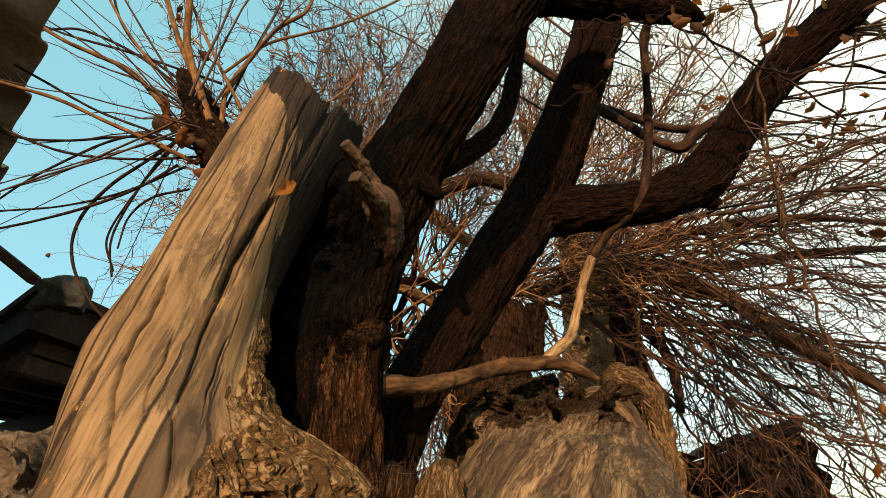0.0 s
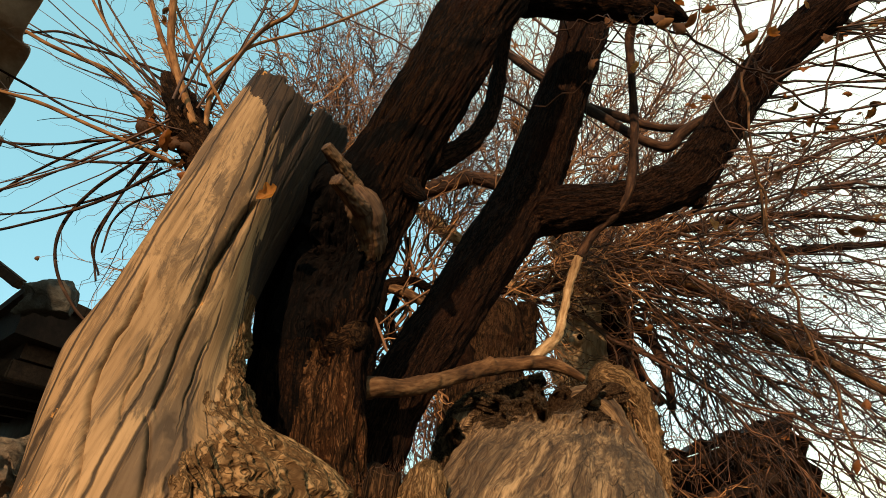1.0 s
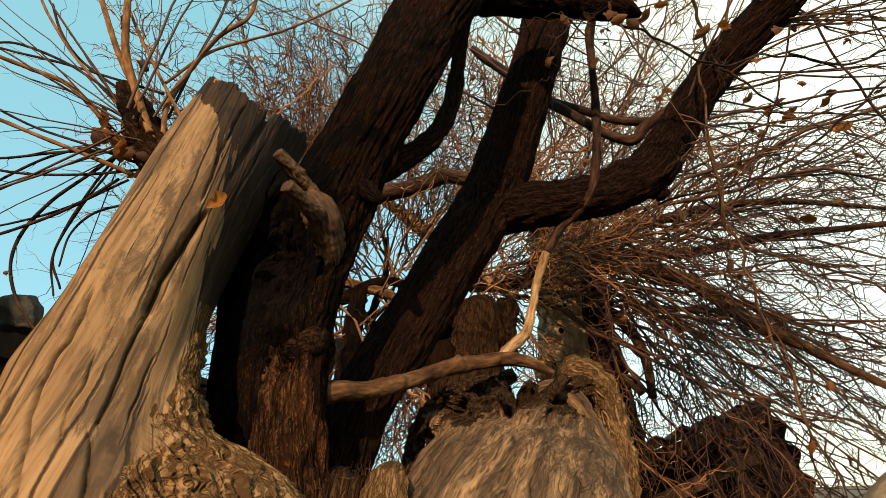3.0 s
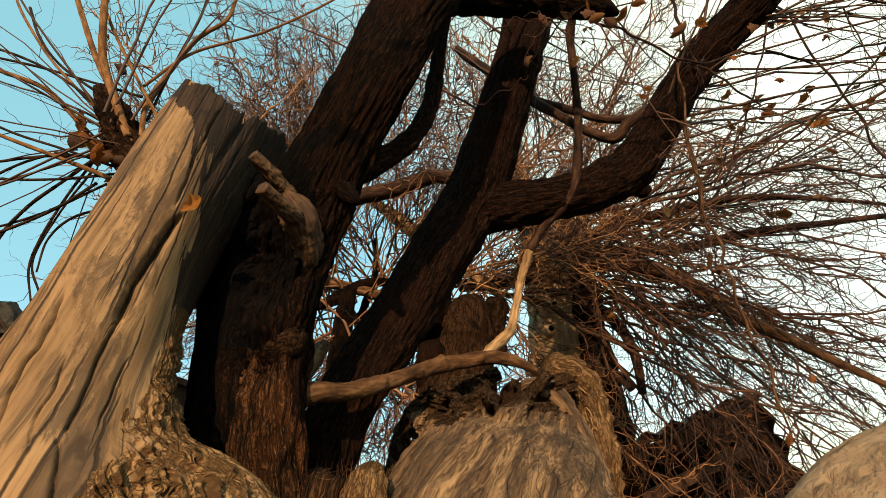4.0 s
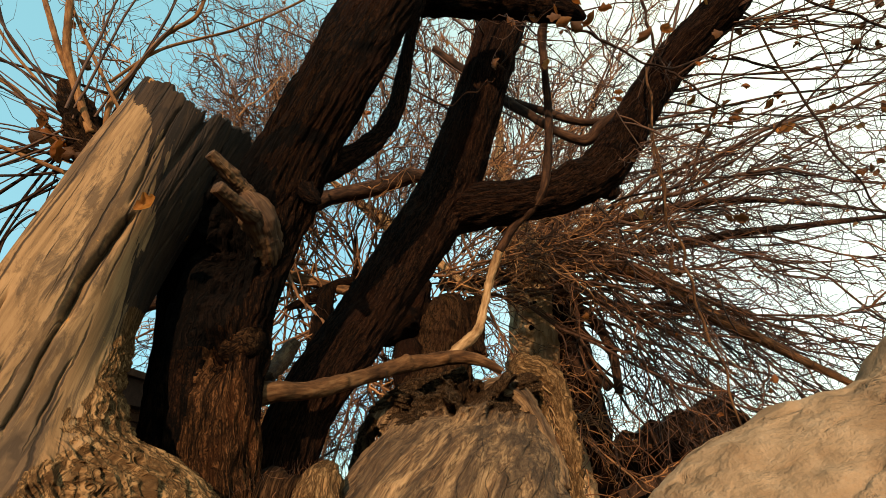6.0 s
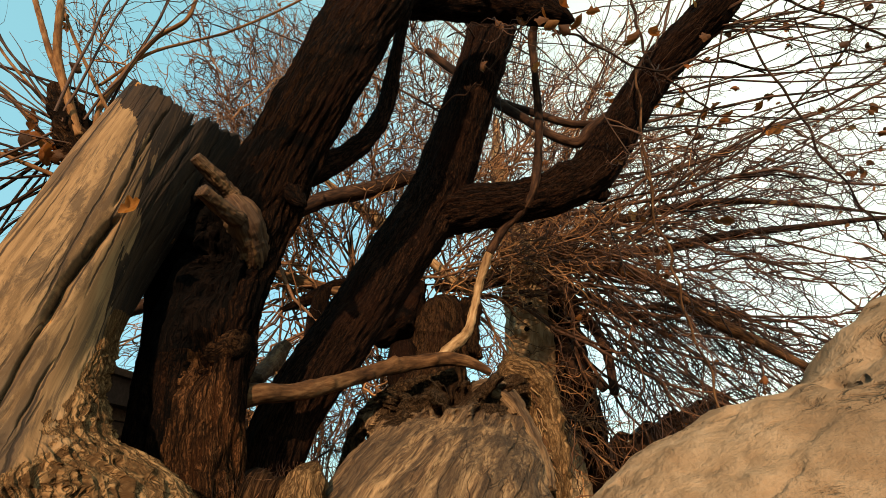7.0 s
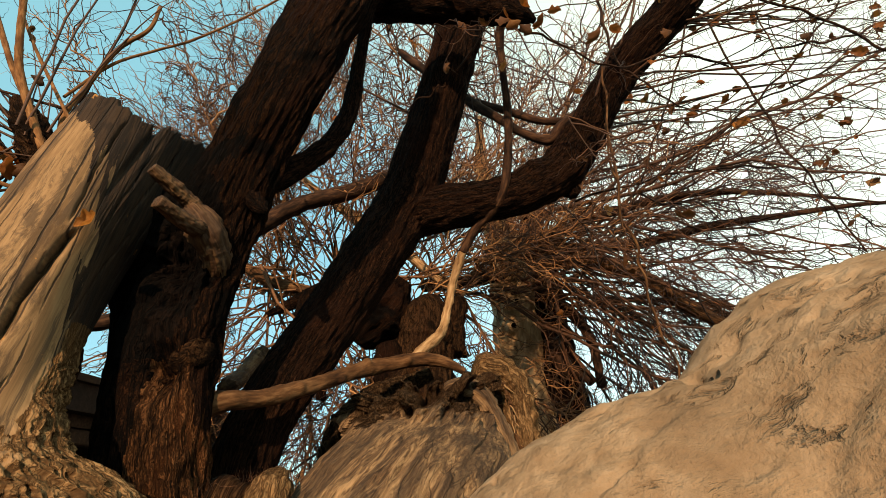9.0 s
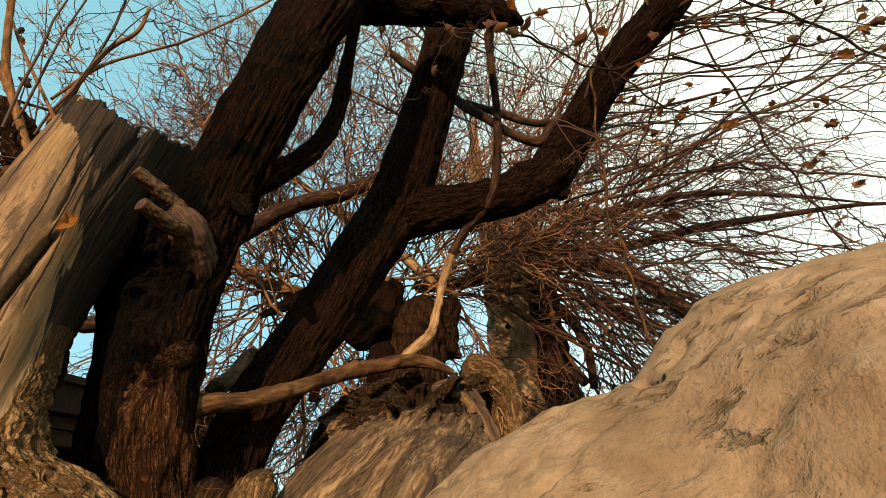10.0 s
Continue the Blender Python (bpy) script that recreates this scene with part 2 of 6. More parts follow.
def leaf_material(name="dry_leaf", gain=1.0):
    n = Nodes(name)
    r = n.math("FRACT", n.math("ADD", n.rand(), n.island()))
    col = n.ramp(r, (0.0, (0.05, 0.022, 0.008)), (0.45, (0.16, 0.058, 0.014)), (0.8, (0.34, 0.10, 0.015)), (1.0, (0.17, 0.09, 0.022)))
    if gain > 1:
        col = n.ramp(n.noise(n.place(), 4, 3), (0.3, (0.36, 0.12, 0.018)), (0.7, (0.52, 0.22, 0.045)))
    f = n.noise(n.place(), 160, 4)
    col = n.mix(n.ramp(f, (0.5, 0.0), (0.7, 0.7 / gain)), col, (0.09, 0.04, 0.015))
    m = n.end(col, 0.6, n.bump(f, 0.001), 0.3)
    tr = n.t.nodes.new("ShaderNodeBsdfTranslucent")
    n.put(tr.inputs[0], col)
    mx = n.t.nodes.new("ShaderNodeMixShader")
    mx.inputs[0].default_value = 0.45
    n.t.links.new(n.bsdf.outputs[0], mx.inputs[1])
    n.t.links.new(tr.outputs[0], mx.inputs[2])
    n.t.links.new(mx.outputs[0], n.out.inputs[0])
    return m


LEAF = leaf_material()
BRIGHTLEAF = leaf_material("orange_dry_leaf", 2.0)


def stone_material():
    n = Nodes("dusty_pitted_stone")
    p = n.place()
    broad = n.noise(p, 9, 5, 0.6, 0.4)
    mid = n.noise(p, 38, 5, 0.62, 0.3)
    fine = n.noise(p, 210, 5, 0.7)
    col = n.ramp(mid, (0.30, (0.205, 0.126, 0.069)), (0.50, (0.285, 0.185, 0.106)), (0.70, (0.36, 0.246, 0.150)))
    col = n.mix(n.ramp(broad, (0.46, 0.0), (0.66, 0.65)), col, (0.16, 0.098, 0.054))
    m = n.t.nodes.new("ShaderNodeMapping")
    m.inputs["Rotation"].default_value = (0.3, 0.5, 0.7)
    m.inputs["Scale"].default_value = (0.22, 1.0, 1.0)
    n.t.links.new(p, m.inputs["Vector"])
    streak = n.ramp(n.noise(m.outputs[0], 55, 5, 0.7, 0.5), (0.54, 0.0), (0.66, 0.9))
    streak = n.math("MULTIPLY", streak, n.ramp(n.noise(p, 12, 3), (0.44, 0.0), (0.56, 1.0)))
    pit = n.ramp(n.cells(n.shift(p, n.noise(p, 60, 3), 0.02), 48, "F1"), (0.10, 1.0), (0.22, 0.0))
    pit = n.math("MULTIPLY", pit, n.ramp(n.noise(p, 20, 2), (0.57, 0.0), (0.64, 1.0)))
    dirt = n.math("MAXIMUM", n.math("MULTIPLY", streak, 0.75), pit)
    col = n.mix(n.math("MULTIPLY", dirt, 0.85), col, (0.060, 0.036, 0.021))
    chalk = n.ramp(n.noise(m.outputs[0], 26, 4, 0.6), (0.60, 0.0), (0.72, 0.45))
    col = n.mix(chalk, col, (0.36, 0.27, 0.18))
    col = n.mix(n.ramp(fine, (0.54, 0.0), (0.72, 0.45)), col, (0.12, 0.080, 0.048))
    h = n.math("SUBTRACT", n.math("ADD", n.math("MULTIPLY", mid, 0.7), n.math("MULTIPLY", fine, 0.35)), n.math("MULTIPLY", dirt, 0.8))
    return n.end(col, 0.92, n.bump(h, 0.008), 0.12)


STONE = stone_material()


def rubble_material():
    n = Nodes("rubble_stone")
    p = n.place()
    f = n.noise(p, 45, 6, 0.7, 0.5)
    b = n.noise(p, 14, 3)
    col = n.ramp(f, (0.3, (0.03, 0.019, 0.011)), (0.5, (0.14, 0.092, 0.055)), (0.72, (0.27, 0.19, 0.12)))
    col = n.mix(n.ramp(b, (0.5, 0.0), (0.7, 0.5)), col, (0.2, 0.13, 0.08))
    return n.end(col, 0.92, n.bump(f, 0.012), 0.2)


RUBBLE = rubble_material()


def plain_rough(name, a, b, scale, relief, rough=0.85):
    n = Nodes(name)
    p = n.place()
    f = n.noise(p, scale, 5, 0.65, 0.3)
    g = n.noise(p, scale * 0.15, 3)
    col = n.mix(n.ramp(g, (0.4, 0.0), (0.65, 0.6)), n.ramp(f, (0.3, a), (0.7, b)), tuple(x * 0.6 for x in a))
    return n.end(col, rough, n.bump(f, relief), 0.25)


ASBESTOS = plain_rough("weathered_corrugated_sheet", (0.34, 0.25, 0.17), (0.52, 0.41, 0.30), 60, 0.002)
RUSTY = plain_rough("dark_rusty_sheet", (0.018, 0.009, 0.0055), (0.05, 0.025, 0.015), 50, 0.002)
TIMBER = plain_rough("old_brown_timber", (0.028, 0.0125, 0.0065), (0.085, 0.041, 0.020), 70, 0.002)
CONCRETE = plain_rough("grey_concrete_lump", (0.04, 0.034, 0.026), (0.11, 0.097, 0.076), 40, 0.006)
MUD = plain_rough("mud_plaster", (0.07, 0.042, 0.024), (0.16, 0.10, 0.06), 25, 0.004)
# mud plaster blackened to stand in for the shade under the barn roof
SHADEMUD = plain_rough("shade_dark_mud_plaster", (0.006, 0.004, 0.003), (0.022, 0.013, 0.008), 25, 0.004)
DIRT = plain_rough("trodden_dirt", (0.07, 0.048, 0.03), (0.15, 0.105, 0.068), 12, 0.01)


# ---------------------------------------------------------------- mesh tools
def hashed(ix, iy, iz, seed):
    h = (ix * 73856093) ^ (iy * 19349663) ^ (iz * 83492791) ^ (seed * 2654435761)
    h = (h ^ (h >> 13)) * 1274126177
    return ((h ^ (h >> 16)) & 0xFFFFF) / float(0xFFFFF)


def vnoise(p, seed=0):
    """Smooth value noise, -1 to 1, at the points p (n, 3)."""
    i = np.floor(p).astype(np.int64)
    f = p - i
    f = f * f * (3 - 2 * f)
    total = np.zeros(len(p))
    for dx in (0, 1):
        for dy in (0, 1):
            for dz in (0, 1):
                w = (f[:, 0] if dx else 1 - f[:, 0]) * (f[:, 1] if dy else 1 - f[:, 1]) * (f[:, 2] if dz else 1 - f[:, 2])
                total += w * hashed(i[:, 0] + dx, i[:, 1] + dy, i[:, 2] + dz, seed)
    return total * 2 - 1


def fbm(p, octaves=4, seed=0, gain=0.5):
    total, a = np.zeros(len(p)), 1.0
    for k in range(octaves):
        total += a * vnoise(p * 2.03 ** k, seed + k)
        a *= gain
    return total


def ridged(p, octaves=3, seed=0):
    total, a = np.zeros(len(p)), 1.0
    for k in range(octaves):
        total += a * (1 - 2 * np.abs(vnoise(p * 2.1 ** k, seed + k)))
        a *= 0.5
    return total


def mesh_of(name, verts, faces, fib=None, smooth=True):
    """A mesh from arrays of points and of three- or four-cornered faces."""
    me = bpy.data.meshes.new(name)
    verts = np.asarray(verts, dtype=np.float32)
    groups = faces if isinstance(faces, list) else [faces]
    loops = np.concatenate([np.asarray(g, dtype=np.int32).ravel() for g in groups])
    sizes = np.concatenate([np.full(len(g), len(g[0]), dtype=np.int32) for g in groups])
    starts = np.concatenate([[0], np.cumsum(sizes)[:-1]]).astype(np.int32)
    me.vertices.add(len(verts))
    me.vertices.foreach_set("co", verts.ravel())
    me.loops.add(len(loops))
    me.loops.foreach_set("vertex_index", loops)
    me.polygons.add(len(sizes))
    me.polygons.foreach_set("loop_start", starts)
    me.update(calc_edges=True)
    me.polygons.foreach_set("use_smooth", np.full(len(sizes), smooth))
    if fib is not None:
        a = me.attributes.new("fib", "FLOAT_VECTOR", "POINT")
        a.data.foreach_set("vector", np.asarray(fib, dtype=np.float32).ravel())
    me.validate()
    return me


def points_of(me):
    co = np.empty(len(me.vertices) * 3, dtype=np.float32)
    me.vertices.foreach_get("co", co)
    return co.reshape(-1, 3).astype(float)


def split_mesh(me, kind, count):
    """The faces of a mesh sorted into count meshes by the kind of their first point; the old mesh is thrown away."""
    co = points_of(me)
    fib = np.empty(len(me.vertices) * 3, dtype=np.float32)
    me.attributes["fib"].data.foreach_get("vector", fib)
    fib = fib.reshape(-1, 3)
    loops = np.empty(len(me.loops), dtype=np.int32)
    me.loops.foreach_get("vertex_index", loops)
    start = np.empty(len(me.polygons), dtype=np.int32)
    me.polygons.foreach_get("loop_start", start)
    size = np.empty(len(me.polygons), dtype=np.int32)
    me.polygons.foreach_get("loop_total", size)
    out = []
    for k in range(count):
        groups = []
        for n in (4, 3):
            pick = start[(size == n) & (kind[loops[start]] == k)]
            if len(pick):
                groups.append(loops[pick[:, None] + np.arange(n)])
        used = np.unique(np.concatenate([g.ravel() for g in groups]))
        where = np.zeros(len(co), dtype=np.int64)
        where[used] = np.arange(len(used))
        out.append(mesh_of(me.name, co[used], [where[g] for g in groups], fib[used]))
    bpy.data.meshes.remove(me)
    return out


def part(name, me, material, parent=None, label=""):
    ob = new(name, me)
    if material is not None and not me.materials:
        me.materials.append(material)
    if parent is not None:
        ob.parent = parent
    if label:
        tagged(ob, label)
    return ob


def thing(name, label, category, at=(0, 0, 0), group="", kind=""):
    return tagged(new(name), label, category, group, kind)


def spline(points, n):
    """A smooth curve through the points (place and radius), n samples."""
    p = np.array(points, dtype=float)
    p = np.vstack([2 * p[0] - p[1], p, 2 * p[-1] - p[-2]])
    u = np.linspace(0, len(p) - 3 - 1e-6, n)
    k = u.astype(int)
    f = (u - k)[:, None]
    a, b, c, d = p[k], p[k + 1], p[k + 2], p[k + 3]
    q = 0.5 * (2 * b + (c - a) * f + (2 * a - 5 * b + 4 * c - d) * f ** 2 + (3 * b - a - 3 * c + d) * f ** 3)
    if q.shape[1] > 3:
        q[:, 3] = np.maximum(q[:, 3], 0.2 * p[:, 3].min())
    return q


def frames_along(c):
    """Side and up vectors carried along the curve c (n, 3)."""
    t = np.gradient(c, axis=0)
    t /= np.linalg.norm(t, axis=1)[:, None] + 1e-12
    side = np.zeros_like(t)
    s = np.cross(t[0], (0.13, 0.97, 0.2) if abs(t[0][1]) < 0.9 else (1, 0, 0))
    for i in range(len(t)):
        s = s - t[i] * (s @ t[i])
        s = s / (np.linalg.norm(s) + 1e-12)
        side[i] = s
    return t, side, np.cross(t, side)


def limb_mesh(name, points, seg=48, step=0.008, rough=0.06, furrow=0.05, seed=1, lumps=(), cut=True, swell=0.08, flat=1.0):
    """A branch or limb along points (x, y, z, radius): furrowed, knobbly, closed at both ends."""
    pts = np.array(points, dtype=float)
    length = np.linalg.norm(np.diff(pts[:, :3], axis=0), axis=1).sum()
    n = int(max(10, min(640, length / step)))
    q = spline(points, n)
    c, r = q[:, :3], q[:, 3]
    t, s, u = frames_along(c)
    along = np.concatenate([[0], np.cumsum(np.linalg.norm(np.diff(c, axis=0), axis=1))])
    th = np.linspace(0, 2 * np.pi, seg, endpoint=False)
    R, TH = np.meshgrid(r, th, indexing="ij")
    AL = np.repeat(along[:, None], seg, 1)
    rm = r.mean()
    loc = np.stack([np.cos(TH) * rm, np.sin(TH) * rm, AL], -1).reshape(-1, 3)
    k = 1.0 / max(rm, 0.012)
    off = swell * fbm(loc * (1.1 * k, 1.1 * k, 0.5 * k), 3, seed)
    off += rough * fbm(loc * (4 * k, 4 * k, 1.6 * k), 3, seed + 9)
    if furrow:
        w = 0.25 * fbm(loc * (2 * k, 2 * k, 1 * k), 2, seed + 3)
        off += furrow * ridged(np.stack([loc[:, 0] * 7 * k + w, loc[:, 1] * 7 * k + w, loc[:, 2] * 0.9 * k], -1), 3, seed + 5)
    off = off.reshape(n, seg)
    for a0, th0, size, high in lumps:
        d2 = ((AL - a0 * length) / size) ** 2 + (np.angle(np.exp(1j * (TH - th0))) * rm / size) ** 2
        off += high / rm * np.exp(-d2)
    RR = R * (1 + off)
    v = c[:, None, :] + RR[..., None] * (np.cos(TH)[..., None] * s[:, None, :] + np.sin(TH)[..., None] * u[:, None, :])
    v[..., 1] = c[:, None, 1] + (v[..., 1] - c[:, None, 1]) * flat
    verts = v.reshape(-1, 3)
    i, j = np.meshgrid(np.arange(n - 1), np.arange(seg), indexing="ij")
    a, b = (i * seg + j).ravel(), (i * seg + (j + 1) % seg).ravel()
    quads = np.stack([a, b, b + seg, a + seg], 1)
    m = len(verts)
    verts = np.vstack([verts, c[0] - t[0] * r[0] * 0.1, c[-1] + t[-1] * r[-1] * (0.06 if cut else 0.5)])
    jj = np.arange(seg)
    cap0 = np.stack([np.full(seg, m), (jj + 1) % seg, jj], 1)
    o = (n - 1) * seg
    cap1 = np.stack([np.full(seg, m + 1), o + jj, o + (jj + 1) % seg], 1)
    fib = np.vstack([loc, [0, 0, 0], [0, 0, length]])
    return mesh_of(name, verts, [quads, cap0, cap1], fib)


def lathe_mesh(name, rows, radius, seg, n, top, fib_r=0.15, zlo=0.0, sink=0.12, dense=None, finer=None):
    """An upright trunk: rows (x, y, z, r) give its middle line, radius(th, z, r, x, y) its outline and top(th) the height of its broken rim."""
    rows = spline(sorted(rows, key=lambda p: p[2]), 160)
    th = np.linspace(0, 2 * np.pi, seg, endpoint=False)
    if finer is not None:
        th = th + 0.55 * np.sin(th - finer - np.pi)
    zt = top(th)
    low = 1.36 / zt.mean()
    s = np.concatenate([np.linspace(0, low, 16, endpoint=False), np.linspace(low, 1, n - 16)])
    if dense:
        s = np.sort(np.concatenate([s, np.linspace(dense[0] / zt.mean(), dense[1] / zt.mean(), dense[2]) + 1e-5]))
        n = len(s)
    Z = zlo + s[:, None] * (zt[None, :] - zlo)
    TH = np.repeat(th[None, :], n, 0)
    X, Y, R = (np.interp(Z, rows[:, 2], rows[:, k]) for k in (0, 1, 3))
    RR = radius(TH, Z, R)
    v = np.stack([X + RR * np.cos(TH), Y + RR * np.sin(TH), Z], -1)
    fib = np.stack([fib_r * np.cos(TH), fib_r * np.sin(TH), Z], -1)
    # the rim turns in and falls into the hollow
    rings, fibs = [v.reshape(-1, 3)], [fib.reshape(-1, 3)]
    cx, cy = X[-1].mean(), Y[-1].mean()
    for f, dz in ((0.93, 0.006), (0.80, -0.01), (0.60, -sink * 0.5), (0.35, -sink)):
        jag = 0.02 * fbm(np.stack([np.cos(th) * 9, np.sin(th) * 9, np.full(seg, f * 20)], -1), 3, 77)
        rings.append(np.stack([cx + (v[-1, :, 0] - cx) * f, cy + (v[-1, :, 1] - cy) * f, zt + dz + jag * (1 - f) * 2 + (zt.mean() - zt) * (1 - f)], -1))
        fibs.append(np.stack([fib_r * f * np.cos(th), fib_r * f * np.sin(th), zt * 0 + f], -1))
    verts = np.vstack(rings + [[[cx, cy, zt.mean() - sink * 1.2]]])
    fibv = np.vstack(fibs + [[[0, 0, 0]]])
    m = n + 4
    i, j = np.meshgrid(np.arange(m - 1), np.arange(seg), indexing="ij")
    a, b = (i * seg + j).ravel(), (i * seg + (j + 1) % seg).ravel()
    quads = np.stack([a, b, b + seg, a + seg], 1)
    jj = np.arange(seg)
    o = (m - 1) * seg
    cap = np.stack([np.full(seg, len(verts) - 1), o + jj, o + (jj + 1) % seg], 1)
    return mesh_of(name, verts, [quads, cap], fibv)


def twig_mesh(name, lines, radii, sides=3):
    """Many thin tapered twigs in one mesh: lines (n, k, 3), radii (n,) at the base."""
    lines = np.asarray(lines)
    n, k, _ = lines.shape
    t = np.gradient(lines, axis=1)
    t /= np.linalg.norm(t, axis=2)[..., None] + 1e-12
    ref = np.array([0.31, 0.77, 0.55])
    s = np.cross(t, ref)
    s /= np.linalg.norm(s, axis=2)[..., None] + 1e-9
    u = np.cross(t, s)
    taper = np.linspace(1, 0.28, k)[None, :]
    r = np.asarray(radii)[:, None] * taper
    th = np.linspace(0, 2 * np.pi, sides, endpoint=False)
    v = lines[:, :, None, :] + r[:, :, None, None] * (np.cos(th)[:, None] * s[:, :, None, :] + np.sin(th)[:, None] * u[:, :, None, :])
    a, i, j = np.meshgrid(np.arange(n), np.arange(k - 1), np.arange(sides), indexing="ij")
    p = (a * k + i) * sides
    q0, q1 = (p + j).ravel(), (p + (j + 1) % sides).ravel()
    return mesh_of(name, v.reshape(-1, 3), np.stack([q0, q1, q1 + sides, q0 + sides], 1))


def sprout(rng, lines, count, length, spread, bend, k=8, wobble=0.05, lo=0.15, hi=1.0, lean=(0, 0, 0)):
    """Side twigs along the given lines: count in all; bend is how far gravity (minus) or growth (plus) turns them."""
    lines = np.asarray(lines)
    n, m, _ = lines.shape
    w = np.linalg.norm(np.diff(lines, axis=1), axis=2).sum(1)
    which = rng.choice(n, count, p=w / w.sum())
    u = rng.uniform(lo, hi, count) * (m - 1) * 0.9999
    i = u.astype(int)
    f = (u - i)[:, None]
    start = lines[which, i] * (1 - f) + lines[which, i + 1] * f
    d = lines[which, i + 1] - lines[which, i]
    d /= np.linalg.norm(d, axis=1)[:, None] + 1e-9
    side = rng.normal(size=(count, 3))
    side -= d * (side * d).sum(1)[:, None]
    side /= np.linalg.norm(side, axis=1)[:, None]
    ang = rng.uniform(*spread, count)[:, None]
    d = d * np.cos(ang) + side * np.sin(ang) + np.array(lean)
    d /= np.linalg.norm(d, axis=1)[:, None]
    ln = rng.uniform(*length, count) * (1.15 - 0.5 * u / m)
    s = np.linspace(0, 1, k)
    curve = start[:, None, :] + d[:, None, :] * (ln[:, None] * s)[..., None]
    g = rng.uniform(0.4, 1.3, count) * bend
    curve[:, :, 2] += (g * ln)[:, None] * s[None, :] ** 2
    zig = rng.normal(size=(count, k, 3)).cumsum(1) * (wobble * ln / k ** 0.5)[:, None, None]
    zig -= zig[:, :1]
    return curve + zig


def leaf_mesh(name, seed, curl):
    """A dry leaf: pointed oval, folded and curled, with a wavy torn margin."""
    rng = np.random.default_rng(seed)
    nu, nv = 11, 7
    ph = rng.uniform(0, 6.28, 4)
    s, x = np.meshgrid(np.linspace(0, 1, nu), np.linspace(-1, 1, nv), indexing="ij")
    w = 0.40 * np.sin(np.pi * (0.04 + 0.955 * s) ** 0.8) * (1 + 0.12 * np.sin(s * 17 + ph[0]) + 0.10 * np.sign(x) * np.sin(s * 11 + ph[1]))
    w = w * (1 - 0.25 * (np.abs(x) > 0.9) * (rng.random((nu, nv)) > 0.72))
    a = curl * x * (0.6 + 0.7 * s)
    px = w * np.sin(a) / max(abs(curl), 0.2)
    pz = w * np.abs(x) * (1 - np.cos(a)) + 0.30 * np.abs(x) * w + 0.35 * curl * s * s + 0.05 * np.abs(x) ** 2 * np.sin(s * 14 + ph[2]) + 0.05 * np.sin(s * 5 + ph[3])
    py = s - 0.22 * curl * s * s
    i, j = np.meshgrid(np.arange(nu - 1), np.arange(nv - 1), indexing="ij")
    q = (i * nv + j).ravel()
    return mesh_of(name, np.stack([px, py, pz], -1).reshape(-1, 3), np.stack([q, q + 1, q + nv + 1, q + nv], 1))


def bare(me):
    """A copy of a mesh without its material."""
    me = me.copy()
    me.materials.clear()
    return me


LEAVES = [leaf_mesh("dry_leaf", 3 + k, c) for k, c in enumerate((0.5, 0.9, 1.3, 1.7))]


def loose_leaves(name, places, rng, size):
    """Many small dry leaves joined in one mesh."""
    vs, fs, o = [], [], 0
    base = [(np.array([v.co[:] for v in m.vertices]), np.array([p.vertices[:] for p in m.polygons])) for m in LEAVES]
    for p in places:
        v, f = base[rng.integers(len(base))]
        e = Euler(rng.uniform(0, 6.28, 3)).to_matrix()
        vs.append(v * rng.uniform(*size) @ np.array(e).T + p)
        fs.append(f + o)
        o += len(v)
    return mesh_of(name, np.vstack(vs), np.vstack(fs))


def box_mesh(name, sx, sy, sz, bevel=0.004, rough=0.0, seed=0, cuts=0):
    bm = bmesh.new()
    bmesh.ops.create_cube(bm, size=1.0)
    bmesh.ops.scale(bm, vec=(sx, sy, sz), verts=bm.verts)
    if cuts:
        bmesh.ops.subdivide_edges(bm, edges=bm.edges[:], cuts=cuts, use_grid_fill=True)
    if bevel and not cuts:
        bmesh.ops.bevel(bm, geom=bm.edges[:], offset=bevel, segments=2, affect="EDGES")
    me = bpy.data.meshes.new(name)
    if rough:
        co = np.array([v.co[:] for v in bm.verts])
        d = np.stack([fbm(co * 9 + 13 * k, 4, seed + k) for k in range(3)], -1) * rough
        for v, x in zip(bm.verts, d):
            v.co += Vector(x)
    bm.to_mesh(me)
    bm.free()
    if rough:
        me.polygons.foreach_set("use_smooth", np.ones(len(me.polygons), dtype=bool))
    return me


def smooth(a, b, x):
    t = np.clip((x - a) / (b - a), 0, 1)
    return t * t * (3 - 2 * t)


# ---------------------------------------------------------------- ground
def build_ground():
    n = 90
    g = np.linspace(-1, 1, n)
    g = np.sign(g) * (np.abs(g) ** 3) * 400
    X, Y = np.meshgrid(g, g)
    p = np.stack([X.ravel(), Y.ravel(), np.zeros(n * n)], -1)
    near = np.exp(-(p[:, 0] ** 2 + p[:, 1] ** 2) / 400)
    p[:, 2] = -0.02 + 0.04 * near * fbm(p * 0.8, 4, 5)
    i, j = np.meshgrid(np.arange(n - 1), np.arange(n - 1), indexing="ij")
    a = (i * n + j).ravel()
    tagged(part("ground", mesh_of("ground", p, np.stack([a, a + 1, a + n + 1, a + n], 1)), DIRT), "bare trodden dirt ground of a yard", "ground", kind="structure")


build_ground()


